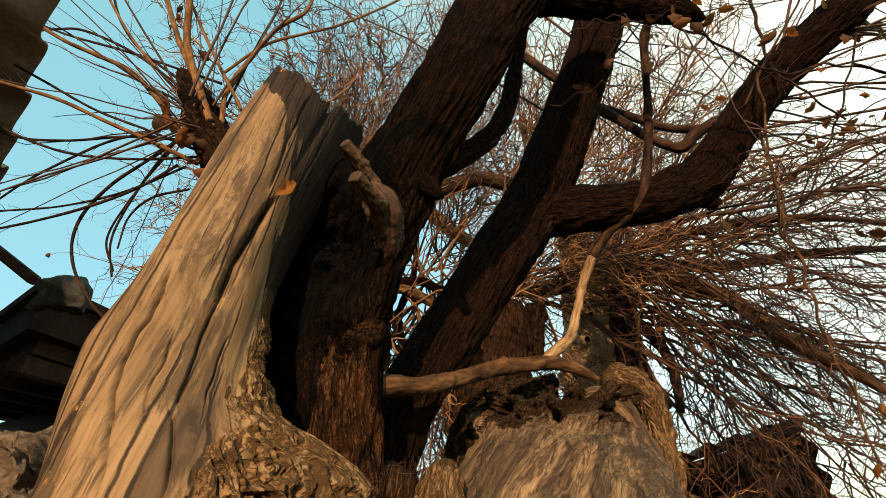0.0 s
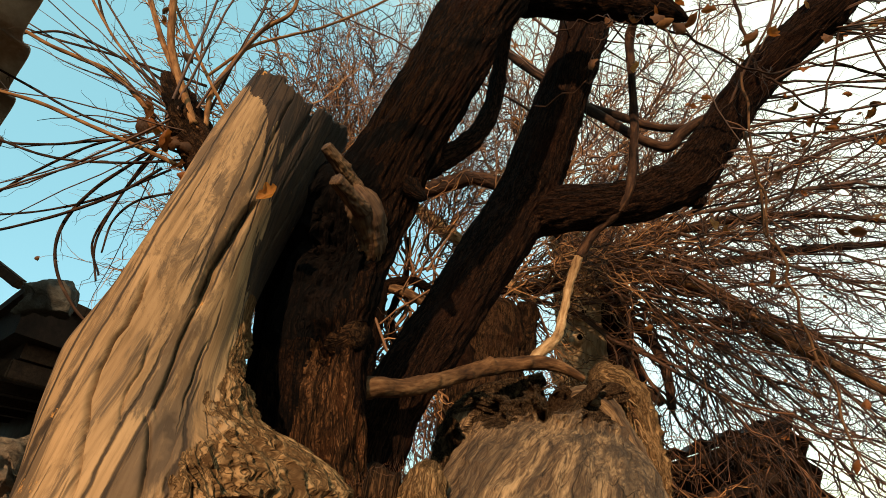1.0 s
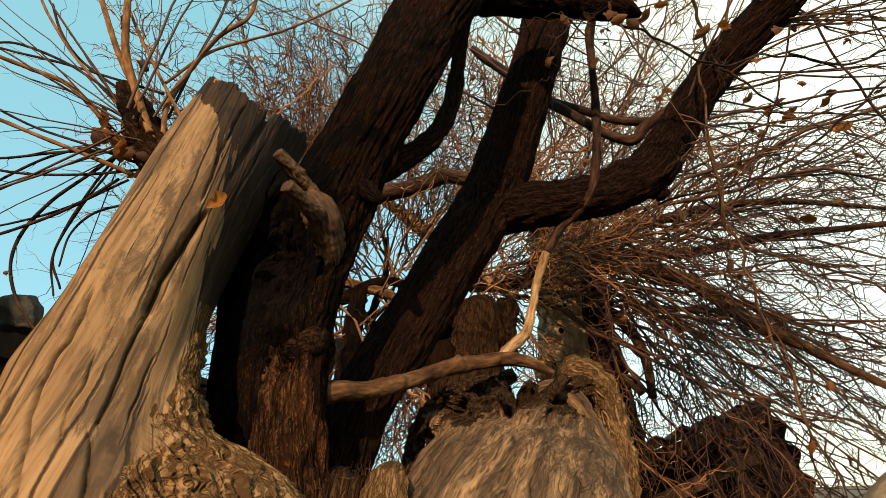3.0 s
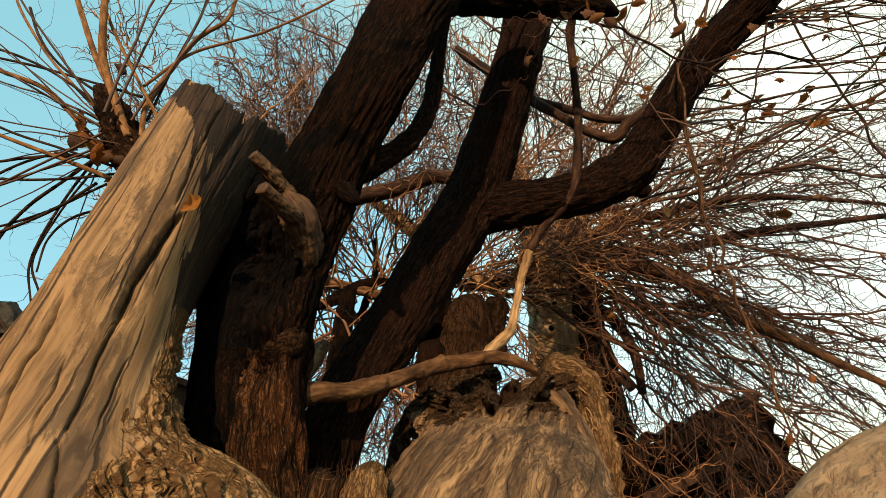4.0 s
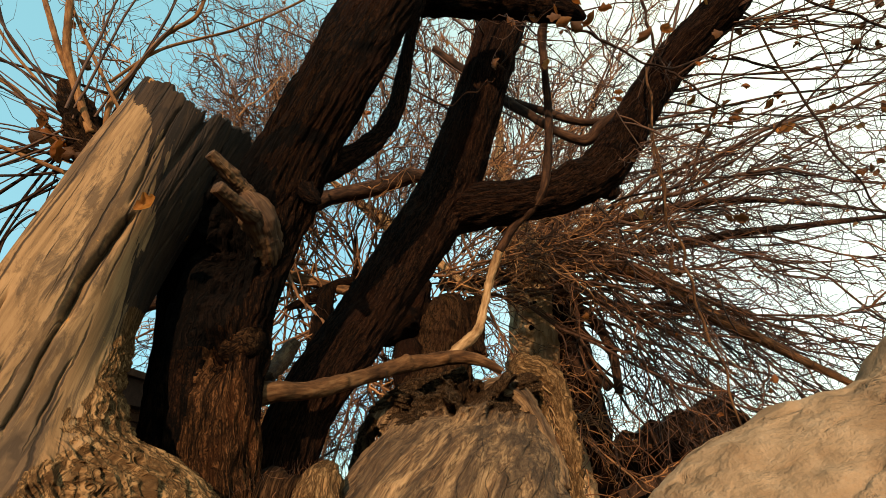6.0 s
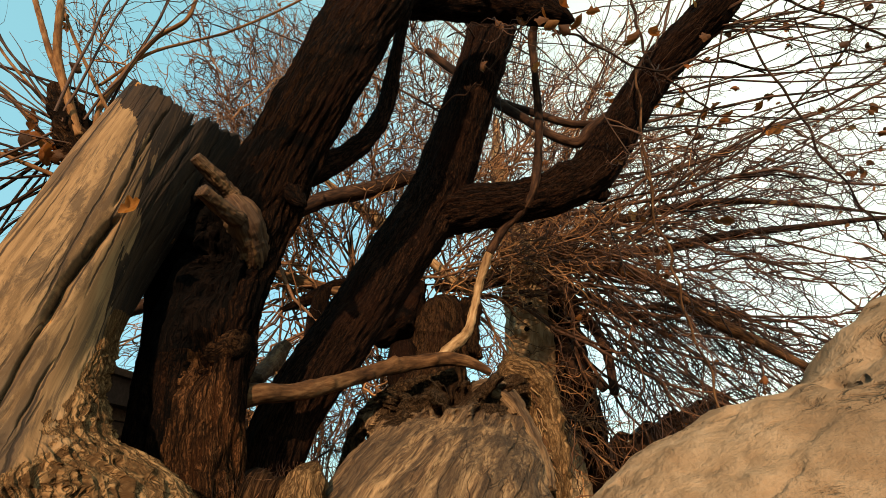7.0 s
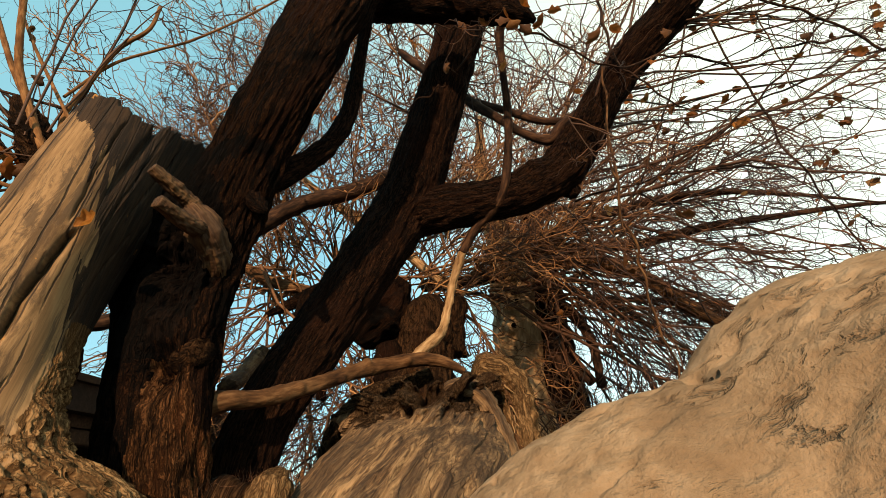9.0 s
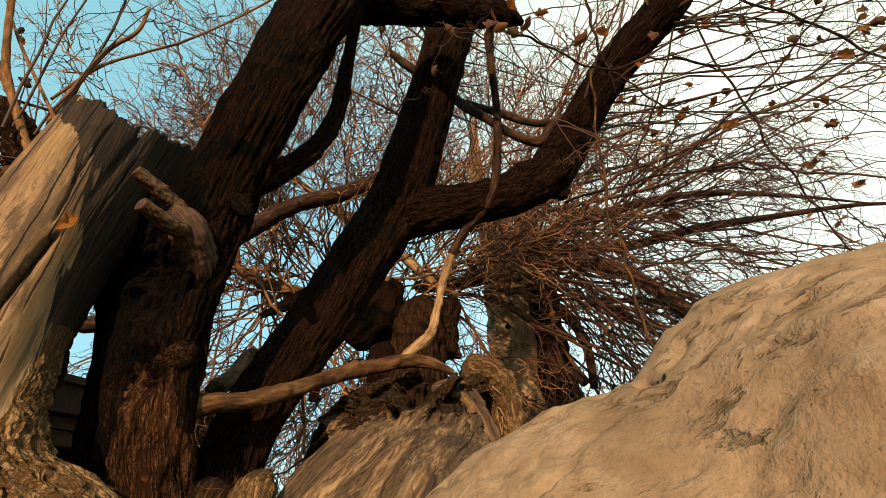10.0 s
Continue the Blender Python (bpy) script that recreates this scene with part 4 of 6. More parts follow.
# ---------------------------------------------------------------- hollow stump in front of it
def build_hollow_stump():
    root = thing("hollow_stump", "broad weathered grey-brown hollow stump with swirling wood grain", "tree stump")
    zs = np.array([0.0, 1.0, 1.40, 1.475, 1.56, 1.66, 1.73, 1.80])
    rx = np.array([0.42, 0.34, 0.29, 0.275, 0.255, 0.222, 0.20, 0.18])
    front = np.array([0.50, 0.42, 0.345, 0.32, 0.28, 0.235, 0.19, 0.15])
    mx = np.array([0.27, 0.27, 0.275, 0.28, 0.30, 0.325, 0.335, 0.335])
    my = np.array([1.25, 1.25, 1.26, 1.28, 1.36, 1.48, 1.53, 1.55])
    rows = [(x, y, z, r) for x, y, z, r in zip(mx, my, zs, rx)]
    dents = [(-1.15, 1.70, 0.10, 0.022, 0.10), (-1.72, 1.685, 0.08, 0.018, 0.09), (-0.62, 1.66, 0.10, 0.04, 0.07), (-2.5, 1.705, 0.24, 0.03, 0.13), (-1.45, 1.725, 0.16, 0.026, 0.14), (-0.85, 1.715, 0.2, 0.035, 0.14), (-0.35, 1.70, 0.16, 0.05, 0.06), (-1.95, 1.70, 0.1, 0.02, 0.06)]

    def grain_of(q):
        """Places measured across and along the slanting, swirling fibres."""
        a = np.array([0.42, 0.62, 0.66])
        e1 = np.array([0.83, -0.56, 0.0])
        e2 = np.cross(a, e1)
        b = q + 0.014 * np.stack([fbm(q * 6, 2, 60 + k) for k in range(3)], -1)
        return np.stack([b @ e1, b @ e2, b @ a], -1)

    def radius(th, z, r):
        f = np.interp(z, zs, front)
        s = np.clip(-np.sin(th), 0, 1)
        rr = r / np.sqrt(np.cos(th) ** 2 + (s * r / f) ** 2 + (np.clip(np.sin(th), 0, 1) * r / 0.3) ** 2)
        p = np.stack([0.3 * np.cos(th), 0.3 * np.sin(th), z], -1).reshape(-1, 3)
        q = np.stack([rr * np.cos(th), rr * np.sin(th), z], -1).reshape(-1, 3)
        off = 0.06 * fbm(p * (5, 5, 5), 3, 52)
        w = grain_of(q)
        off += 0.02 * fbm(w * (22, 22, 5), 3, 53) + 0.022 * ridged(w * (48, 48, 5), 3, 50)
        crust = smooth(1.62, 1.70, z.ravel()) * (0.045 * ridged(p * (24, 24, 24), 3, 54) + 0.05 * fbm(p * (12, 12, 14), 3, 55))
        rr = rr * (1 + off.reshape(th.shape)) + crust.reshape(th.shape)
        for t0, z0, w, h, deep in dents:
            rr -= deep * np.exp(-(np.angle(np.exp(1j * (th - t0))) / w) ** 2 - ((z - z0) / h) ** 2)
        return rr

    def top(th):
        q = np.stack([np.cos(th) * 5, np.sin(th) * 5, th * 0], -1)
        return 1.765 + 0.035 * fbm(q, 4, 9) + 0.02 * np.cos(th * 2 + 1)

    me = lathe_mesh("stump_body", rows, radius, 440, 360, top, fib_r=0.3, sink=0.25)
    co = points_of(me)
    w = grain_of(co - np.array([0.335, 1.55, 0]))
    me.attributes["fib"].data.foreach_set("vector", w.astype(np.float32).ravel())
    rim = (co[:, 2] > 1.672 + 0.045 * fbm(co * 11, 4, 48)).astype(int)
    body, crest = split_mesh(me, rim, 2)
    part("stump_body", body, GREYWOOD, root)
    part("rotten_rim", crest, CRUST, root, "dark crumbling rotten rim")
    # ragged root ridge and fibres on the flank
    part("root_ridge", limb_mesh("root_ridge", [(0.368, 1.45, 1.727, 0.01), (0.432, 1.425, 1.764, 0.0233), (0.502, 1.425, 1.736, 0.0279), (0.539, 1.425, 1.672, 0.0257), (0.559, 1.4, 1.611, 0.0247), (0.57, 1.375, 1.541, 0.0266), (0.567, 1.35, 1.476, 0.0283)], 36, 0.004, 0.14, 0.10, 57), GREYWOOD, root, "twisted grey root ridge")
    part("root_ridge", limb_mesh("root_ridge", [(0.511, 1.525, 1.841, 0.0433), (0.593, 1.55, 1.808, 0.0543), (0.631, 1.55, 1.723, 0.0528), (0.634, 1.525, 1.623, 0.047), (0.627, 1.5, 1.532, 0.0448), (0.618, 1.5, 1.449, 0.0435)], 44, 0.004, 0.22, 0.16, 58), BURLBARK, root, "shaggy crumbling bark ridge")
    part("root_ridge", limb_mesh("root_ridge", [(0.002, 1.05, 1.408, 0.0544), (0.004, 1.06, 1.485, 0.0457), (0.01, 1.08, 1.522, 0.0355), (0.018, 1.1, 1.549, 0.0171)], 44, 0.004, 0.18, 0.12, 59), BURLBARK, root, "smooth worn root lobe")
    part("root_ridge", limb_mesh("root_ridge", [(0.019, 1.5, 1.519, 0.0324), (0.026, 1.525, 1.611, 0.0272), (0.042, 1.55, 1.679, 0.0247), (0.088, 1.575, 1.748, 0.0256), (0.163, 1.6, 1.794, 0.03), (0.258, 1.6, 1.813, 0.0301), (0.363, 1.6, 1.849, 0.019)], 44, 0.004, 0.2, 0.14, 60), CRUST, root)
    rng = np.random.default_rng(61)
    flank = [np.array(p[:3]) for p in [(0.584, 1.5, 1.798), (0.603, 1.475, 1.711), (0.601, 1.45, 1.616), (0.601, 1.425, 1.543)]]
    for k in range(34):
        s = rng.uniform(0, 2.999)
        a = flank[int(s)] * (1 - s % 1) + flank[int(s) + 1] * (s % 1)
        d = np.array([rng.normal(0.35, 0.3), rng.normal(-0.3, 0.3), rng.normal(-0.9, 0.3)])
        ln = rng.uniform(0.02, 0.06)
        pts = [(*(a + d * ln * f + rng.normal(size=3) * 0.003), rng.uniform(0.0015, 0.004) * (1.2 - f)) for f in (0, 0.4, 0.75, 1.0)]
        part("splinter", limb_mesh("splinter", pts, 6, 0.01, 0.1, 0.0, 200 + k), PALEBRANCH if k % 3 == 0 else BRANCH, root)
    return root


build_hollow_stump()


# ---------------------------------------------------------------- tree behind: pale trunk, dead stub and drooping twigs
back_tree = thing("back_tree", "leafless tree behind with pale trunk and drooping tangled branches", "tree")
PALETRUNK = [(1.20, 3.95, 0.0, 0.24), (1.20, 3.92, 1.2, 0.22)] + [(1.061, 3.9, 2.003, 0.2094), (1.085, 3.9, 2.483, 0.1852), (1.109, 3.9, 2.923, 0.1853), (1.123, 3.9, 3.299, 0.1781), (1.086, 3.85, 3.62, 0.1461), (1.017, 3.8, 3.959, 0.0965), (0.983, 3.75, 4.388, 0.0555), (1.034, 3.7, 4.928, 0.0232)]
part("trunk", limb_mesh("trunk", PALETRUNK, 72, 0.014, 0.10, 0.04, 71, [(0.62, 4.5, 0.06, 0.05)]), PALETRUNKBARK, back_tree, "pale smooth trunk with knot holes")
for kx, ky, kz, kr in ((1.04, 3.70, 2.655, 0.045), (0.93, 3.72, 2.38, 0.075), (1.10, 3.70, 2.87, 0.035)):
    part("knot", limb_mesh("knot", [(kx, ky + 0.12, kz, kr * 1.5), (kx, ky + 0.03, kz, kr * 1.25), (kx, ky - 0.01, kz, kr), (kx, ky + 0.005, kz, kr * 0.55)], 28, 0.006, 0.2, 0.08, int(kz * 100)), PALETRUNKBARK, back_tree)
    # no cavity here: a black plug paints the hole's inner shade
    part("knot_hole", limb_mesh("knot_hole", [(kx, ky + 0.05, kz, kr * 0.5), (kx + kr * 0.1, ky - 0.012, kz - kr * 0.1, kr * 0.5), (kx + kr * 0.1, ky - 0.018, kz - kr * 0.1, kr * 0.3)], 20, 0.006, 0.2, 0.05, int(kz * 90)), HOLLOWDARK, back_tree, "knot hole drawn as a black plug")
part("stem", limb_mesh("stem", [(1.50, 4.2, 0.0, 0.2), (1.5, 4.2, 1.2, 0.16)] + [(1.418, 4, 2.022, 0.1784), (1.383, 4, 2.513, 0.18), (1.393, 4, 2.963, 0.1797), (1.405, 4, 3.405, 0.1467), (1.413, 3.95, 3.863, 0.0762)], 48, 0.016, 0.12, 0.07, 72), BARK, back_tree)
STUB = [(0.42, 3.0, 0.0, 0.25), (0.42, 3.0, 1.1, 0.22)] + [(0.225, 3, 1.87, 0.2233), (0.26, 3, 2.137, 0.2049), (0.295, 3, 2.354, 0.1753), (0.324, 3, 2.526, 0.1499), (0.319, 3, 2.617, 0.1292), (0.299, 3, 2.674, 0.069)]
part("dead_stub", limb_mesh("dead_stub", STUB, 64, 0.012, 0.14, 0.10, 73), DEADBARK, back_tree, "dark broken dead stub")
part("dead_stub", limb_mesh("dead_stub", [(0.464, 3.1, 2.309, 0.1266), (0.506, 3.1, 2.502, 0.0919), (0.541, 3.1, 2.624, 0.0779), (0.565, 3.1, 2.695, 0.063)], 40, 0.012, 0.16, 0.10, 74), DEADBARK, back_tree)
part("dead_stub", limb_mesh("dead_stub", [(0.124, 2.95, 2.09, 0.1176), (0.111, 2.95, 2.264, 0.1139), (0.098, 2.95, 2.366, 0.0796)], 40, 0.012, 0.16, 0.10, 75), BARK, back_tree)
part("burl", limb_mesh("burl", [(0.192, 2.95, 2.803, 0.0548), (0.109, 2.95, 2.644, 0.1299), (0.032, 2.95, 2.57, 0.1662), (-0.044, 2.95, 2.479, 0.1341), (-0.118, 2.95, 2.39, 0.0588)], 48, 0.012, 0.2, 0.12, 76), BARK, back_tree, "dark knotted burl")
BOUGHS = [
    [(1.247, 3.85, 3.195, 0.0746), (1.542, 3.7, 3.199, 0.0624), (1.81, 3.5, 3.069, 0.0586), (2.037, 3.35, 2.865, 0.0549), (2.254, 3.2, 2.524, 0.0463), (2.45, 3.1, 2.319, 0.0363), (2.627, 3, 2.124, 0.0273), (2.89, 2.9, 1.877, 0.0158), (3.107, 2.75, 1.598, 0.0057)],
    [(1.2, 3.8, 3.308, 0.0598), (1.636, 3.65, 3.292, 0.048), (2.153, 3.5, 3.212, 0.0411), (2.655, 3.3, 3.223, 0.0347), (3.108, 3.1, 3.167, 0.0245), (3.75, 3, 3.161, 0.0157), (4.288, 2.9, 3.065, 0.0056)],
    [(1.157, 3.8, 3.363, 0.0552), (1.653, 3.6, 3.484, 0.0437), (2.187, 3.4, 3.535, 0.0371), (2.681, 3.2, 3.493, 0.0263), (3.201, 3, 3.297, 0.0162), (3.709, 2.85, 3.078, 0.0056)],
    [(0.322, 3.45, 2.967, 0.0491), (0.604, 3.55, 3.012, 0.055), (0.915, 3.7, 3.11, 0.0574), (1.186, 3.8, 3.199, 0.0492)],
    [(-0.905, 3.45, 4.361, 0.0159), (-0.603, 3.4, 3.997, 0.0252), (-0.327, 3.3, 3.678, 0.0379), (-0.154, 3.25, 3.503, 0.055), (0.008, 3.2, 3.332, 0.0531), (0.16, 3.15, 3.18, 0.0385), (0.384, 3.15, 2.946, 0.0331), (0.623, 3.2, 2.747, 0.0285)],
    [(-0.856, 2.5, 2.905, 0.0559), (-0.676, 2.55, 3.081, 0.0545), (-0.44, 2.6, 3.259, 0.0529), (-0.105, 2.65, 3.372, 0.0543), (0.13, 2.7, 3.49, 0.0518), (0.288, 2.7, 3.47, 0.0515), (0.478, 2.7, 3.36, 0.0467), (0.778, 2.8, 3.082, 0.0383)],
    [(-1.12, 3, 3.188, 0.0251), (-0.75, 3, 2.913, 0.0362), (-0.459, 3, 2.805, 0.0394), (-0.258, 3, 2.735, 0.035), (-0.022, 3, 2.581, 0.0304)],
    [(1.393, 3.9, 2.926, 0.0584), (1.548, 3.7, 2.711, 0.0453), (1.606, 3.55, 2.402, 0.0377), (1.579, 3.5, 2.072, 0.0277)],
    [(1.346, 3.8, 2.507, 0.0724), (1.405, 3.7, 2.266, 0.06), (1.504, 3.65, 2.216, 0.042), (1.55, 3.6, 2.127, 0.0327)],
    [(-0.529, 2.95, 2.055, 0.0695), (-0.516, 2.95, 2.264, 0.0646), (-0.488, 2.95, 2.506, 0.0633), (-0.468, 2.95, 2.685, 0.0573), (-0.443, 2.95, 2.788, 0.031)],
    [(-0.76, 3.05, 2.671, 0.0196), (-0.512, 3, 2.748, 0.0469), (-0.386, 3, 2.82, 0.0395), (-0.234, 3.05, 2.855, 0.0321), (-0.076, 3.1, 2.81, 0.0283), (0.148, 3.2, 2.899, 0.0336)],
    [(-0.395, 3.15, 2.089, 0.0333), (-0.362, 3.15, 2.388, 0.0309), (-0.404, 3.15, 2.634, 0.028), (-0.311, 3.15, 2.984, 0.021), (-0.319, 3.15, 3.272, 0.0131)],
    [(-1.754, 2.5, 2.619, 0.0454), (-1.61, 2.6, 2.538, 0.0464), (-1.474, 2.7, 2.614, 0.0416), (-1.252, 2.8, 2.706, 0.0436)],
]
for k, b in enumerate(BOUGHS):
    part("bough", limb_mesh("bough", b, 14, 0.02, 0.08, 0.03, 80 + k), PALEBRANCH if k == 4 else (BRANCH if k in (0, 6) else BARK if k in (9, 10, 11) else DARKBRANCH), back_tree, "sunlit pale bough" if k == 4 else "")


def arcs(rng, origin, count, phi, length, toward, bend, jitter, k=10):
    """Long bowed branches that fan out from one place; phi is the rise over the level."""
    out = np.empty((count, k, 3))
    s = np.linspace(0, 1, k)
    for i in range(count):
        a = rng.uniform(*phi)
        d = np.array([math.cos(a), rng.uniform(*toward), math.sin(a)])
        d[1] -= 0.35 * math.sin(a)
        d /= np.linalg.norm(d)
        ln = rng.uniform(*length)
        o = np.array(origin) + rng.normal(size=3) * jitter
        line = o + d * ln * s[:, None]
        line[:, 2] += rng.uniform(0.3, 1.2) * bend * ln * s ** 2
        line += (rng.normal(size=(k, 3)).cumsum(0)) * 0.07 * ln / k ** 0.5
        out[i] = line
    return out


def crown(parent, rng, main, r0, n1, l1, n2, l2, bend, material, n3=0, l3=(0.05, 0.2), lean=(0, 0, 0), r1=0.0047, r2=0.0025, kink=1.0):
    a = main
    b = sprout(rng, a, n1, l1, (0.25, 1.1), bend, 11, 0.12 * kink, lo=0.28, lean=lean)
    c = sprout(rng, b, n2, l2, (0.5, 1.45), bend * 0.5, 8, 0.16 * kink)
    if r0:
        for line in a:
            part("bough", twig_mesh("bough", line[None], [r0 * rng.uniform(0.45, 1.5)], 6), material, parent)
    tagged(part("twig_tangle", twig_mesh("twig_tangle", b, rng.uniform(0.7, 1.25, len(b)) * r1, 4), material, parent), kind="stuff")
    tagged(part("twig_tangle", twig_mesh("twig_tangle", c, rng.uniform(0.7, 1.3, len(c)) * r2), material, parent), kind="stuff")
    if n3:
        d = sprout(rng, c, n3, l3, (0.4, 1.1), 0.05, 5, 0.1)
        tagged(part("twig_tangle", twig_mesh("twig_tangle", d, rng.uniform(0.7, 1.2, len(d)) * 0.0013), material, parent), kind="stuff")
    return b, c


rng = np.random.default_rng(7)
ORIGIN = [(1.226, 3.75, 3.23)][0]
fan = np.concatenate([
    arcs(rng, ORIGIN, 26, (-0.45, 0.5), (1.6, 3.4), (-0.55, 0.1), -0.14, 0.30),
    arcs(rng, ORIGIN, 8, (-0.75, -0.05), (1.8, 3.2), (-0.75, -0.1), -0.16, 0.32),
    arcs(rng, ORIGIN, 28, (-1.25, -0.2), (1.1, 2.5), (-0.6, 0.1), -0.24, 0.32),
    arcs(rng, ORIGIN, 14, (0.3, 1.3), (1.2, 2.6), (-0.5, 0.2), -0.10, 0.10),
])
fb, fc = crown(back_tree, rng, fan, 0.0135, 800, (0.3, 1.1), 2800, (0.12, 0.5), -0.22, TWIG, r1=0.0062, r2=0.0034, n3=1500)

# the denser crown seen between the dark limbs
rng = np.random.default_rng(8)
HEART = [(-0.112, 3.2, 2.829), (0.413, 3.4, 3.112), (-0.716, 3.2, 3.008), (0.835, 3.6, 3.481), (-0.418, 3.1, 2.614)]
mid = np.concatenate([arcs(rng, HEART[k], c, ph, (1.1, 2.6), (-0.35, 0.35), 0.04, 0.16) for k, c, ph in ((0, 22, (0.5, 2.5)), (1, 20, (0.3, 2.2)), (2, 16, (0.9, 2.8)), (3, 16, (0.2, 1.8)), (0, 10, (-0.4, 0.5)), (2, 14, (2.4, 3.6)), (0, 16, (3.6, 5.9)), (2, 12, (3.6, 5.6)), (1, 10, (3.8, 5.4)), (4, 26, (0.0, 6.2)), (4, 12, (1.0, 2.4)))])
mb, mc = crown(back_tree, rng, mid, 0.0085, 2800, (0.25, 0.9), 11000, (0.10, 0.40), 0.02, TWIGLIGHT, r1=0.0058, r2=0.0036, n3=2000)

# long shoots on the old tree's own limbs
rng = np.random.default_rng(9)


def axis(points, k=10):
    return spline([p[:3] for p in points], k)[None]


near = sprout(rng, axis(SIDE[5:]), 44, (0.8, 2.2), (0.4, 1.1), -0.14, 10, 0.022, lean=(0.5, 0.1, 0.0))
near2 = sprout(rng, np.concatenate([axis(SIDE[3:8]), axis(LIMB[7:]), axis(TOPLIMB)]), 46, (0.5, 1.4), (0.6, 1.4), -0.12, 10, 0.025, lean=(0.2, 0.35, 0.0))
nb, nc = crown(old_tree, rng, np.concatenate([near, near2]), 0.0042, 190, (0.25, 0.9), 460, (0.06, 0.3), -0.05, TWIG, r1=0.0024, r2=0.0014, kink=0.45)

HANGING = [
    [(1.056, 1.25, 2.61, 0.0053), (1.04, 1.25, 2.387, 0.0049), (1.027, 1.25, 2.182, 0.0046), (1.029, 1.25, 2.001, 0.0039), (1.037, 1.25, 1.811, 0.0037), (1.04, 1.25, 1.672, 0.0031), (1.03, 1.25, 1.546, 0.0022)],
    [(1.084, 1.2, 2.839, 0.0044), (1.045, 1.2, 2.602, 0.0041), (1.003, 1.2, 2.416, 0.0039), (0.999, 1.21, 2.256, 0.0033), (0.999, 1.225, 2.149, 0.0027)],
    [(1.379, 1.1, 2.912, 0.0037), (1.272, 1.125, 2.674, 0.003), (1.178, 1.15, 2.485, 0.0029), (1.061, 1.2, 2.29, 0.0028), (0.942, 1.25, 2.182, 0.0023)],
    [(0.379, 1, 2.803, 0.0022), (0.475, 0.975, 2.835, 0.0024), (0.539, 0.95, 2.786, 0.0019), (0.558, 0.95, 2.746, 0.0014)],
    [(0.316, 1.1, 2.598, 0.0022), (0.373, 1.05, 2.564, 0.0023), (0.439, 1, 2.576, 0.002), (0.479, 0.99, 2.588, 0.0015)],
    [(1.15, 1.15, 3.242, 0.006), (1.131, 1.175, 3.015, 0.0057), (1.147, 1.2, 2.852, 0.0044), (1.212, 1.2, 2.755, 0.0038), (1.315, 1.2, 2.624, 0.0031)],
    [(0.713, 1, 2.836, 0.004), (0.887, 1.05, 2.802, 0.004), (1.053, 1.1, 2.727, 0.0035), (1.296, 1.15, 2.82, 0.0037), (1.513, 1.15, 2.763, 0.0031)],
    [(1.47, 1.1, 2.937, 0.0033), (1.513, 1.125, 2.616, 0.0038), (1.563, 1.15, 2.409, 0.0037), (1.634, 1.2, 2.192, 0.0028), (1.715, 1.225, 2.016, 0.0027)],
    [(1.508, 1, 2.95, 0.0039), (1.689, 1, 2.843, 0.0042), (1.828, 1, 2.716, 0.0041), (1.946, 1, 2.572, 0.0036)],
    [(1.371, 1.15, 2.825, 0.0041), (1.521, 1.15, 2.767, 0.0041), (1.782, 1.15, 2.833, 0.0042), (2.015, 1.15, 2.865, 0.0042), (2.291, 1.15, 2.963, 0.0035)],
    [(1.227, 1.4, 2.433, 0.0042), (1.525, 1.35, 2.61, 0.0043), (1.696, 1.3, 2.721, 0.0043), (1.933, 1.25, 2.925, 0.004), (2.127, 1.2, 3.116, 0.0037)],
    [(1.62, 1.3, 2.698, 0.0034), (1.887, 1.3, 2.795, 0.004), (2.146, 1.3, 2.899, 0.0041), (2.429, 1.3, 2.975, 0.0037)],
    [(1.01, 1.6, 2.507, 0.0047), (1.267, 1.6, 2.57, 0.0048), (1.603, 1.6, 2.615, 0.0048), (1.901, 1.6, 2.604, 0.0039), (2.036, 1.6, 2.622, 0.0029)],
]
for k, h in enumerate(HANGING):
    fine = spline(h, len(h) * 3)
    fine[1:, :3] += rng.normal(size=(len(fine) - 1, 3)) * 0.006
    h = [tuple(p) for p in fine]
    part("shoot", limb_mesh("shoot", h, 8, 0.012, 0.08, 0.0, 120 + k), BRANCH if k in (0, 1) else DARKBRANCH, old_tree)
lines = np.concatenate([axis(h) for h in HANGING])
hb, hc = crown(old_tree, rng, lines, 0.0, 150, (0.08, 0.4), 260, (0.04, 0.16), 0.0, TWIG, r1=0.0016, r2=0.0010)


# ---------------------------------------------------------------- coppiced head with long shoots
coppice = thing("coppiced_tree", "coppiced tree head bristling with long thin reddish shoots", "tree")
HEAD = [(-0.78, 1.25, 0.0, 0.10), (-0.78, 1.22, 1.3, 0.09)] + [(-0.558, 1.125, 2.124, 0.0543), (-0.617, 1.1, 2.282, 0.0565), (-0.677, 1.06, 2.393, 0.054), (-0.737, 1.035, 2.482, 0.0514), (-0.798, 1.025, 2.583, 0.0388), (-0.847, 1.025, 2.666, 0.0217)]
part("trunk", limb_mesh("trunk", HEAD, 56, 0.006, 0.16, 0.12, 91, swell=0.2), DEADBARK, coppice, "knotty shaggy trunk head")
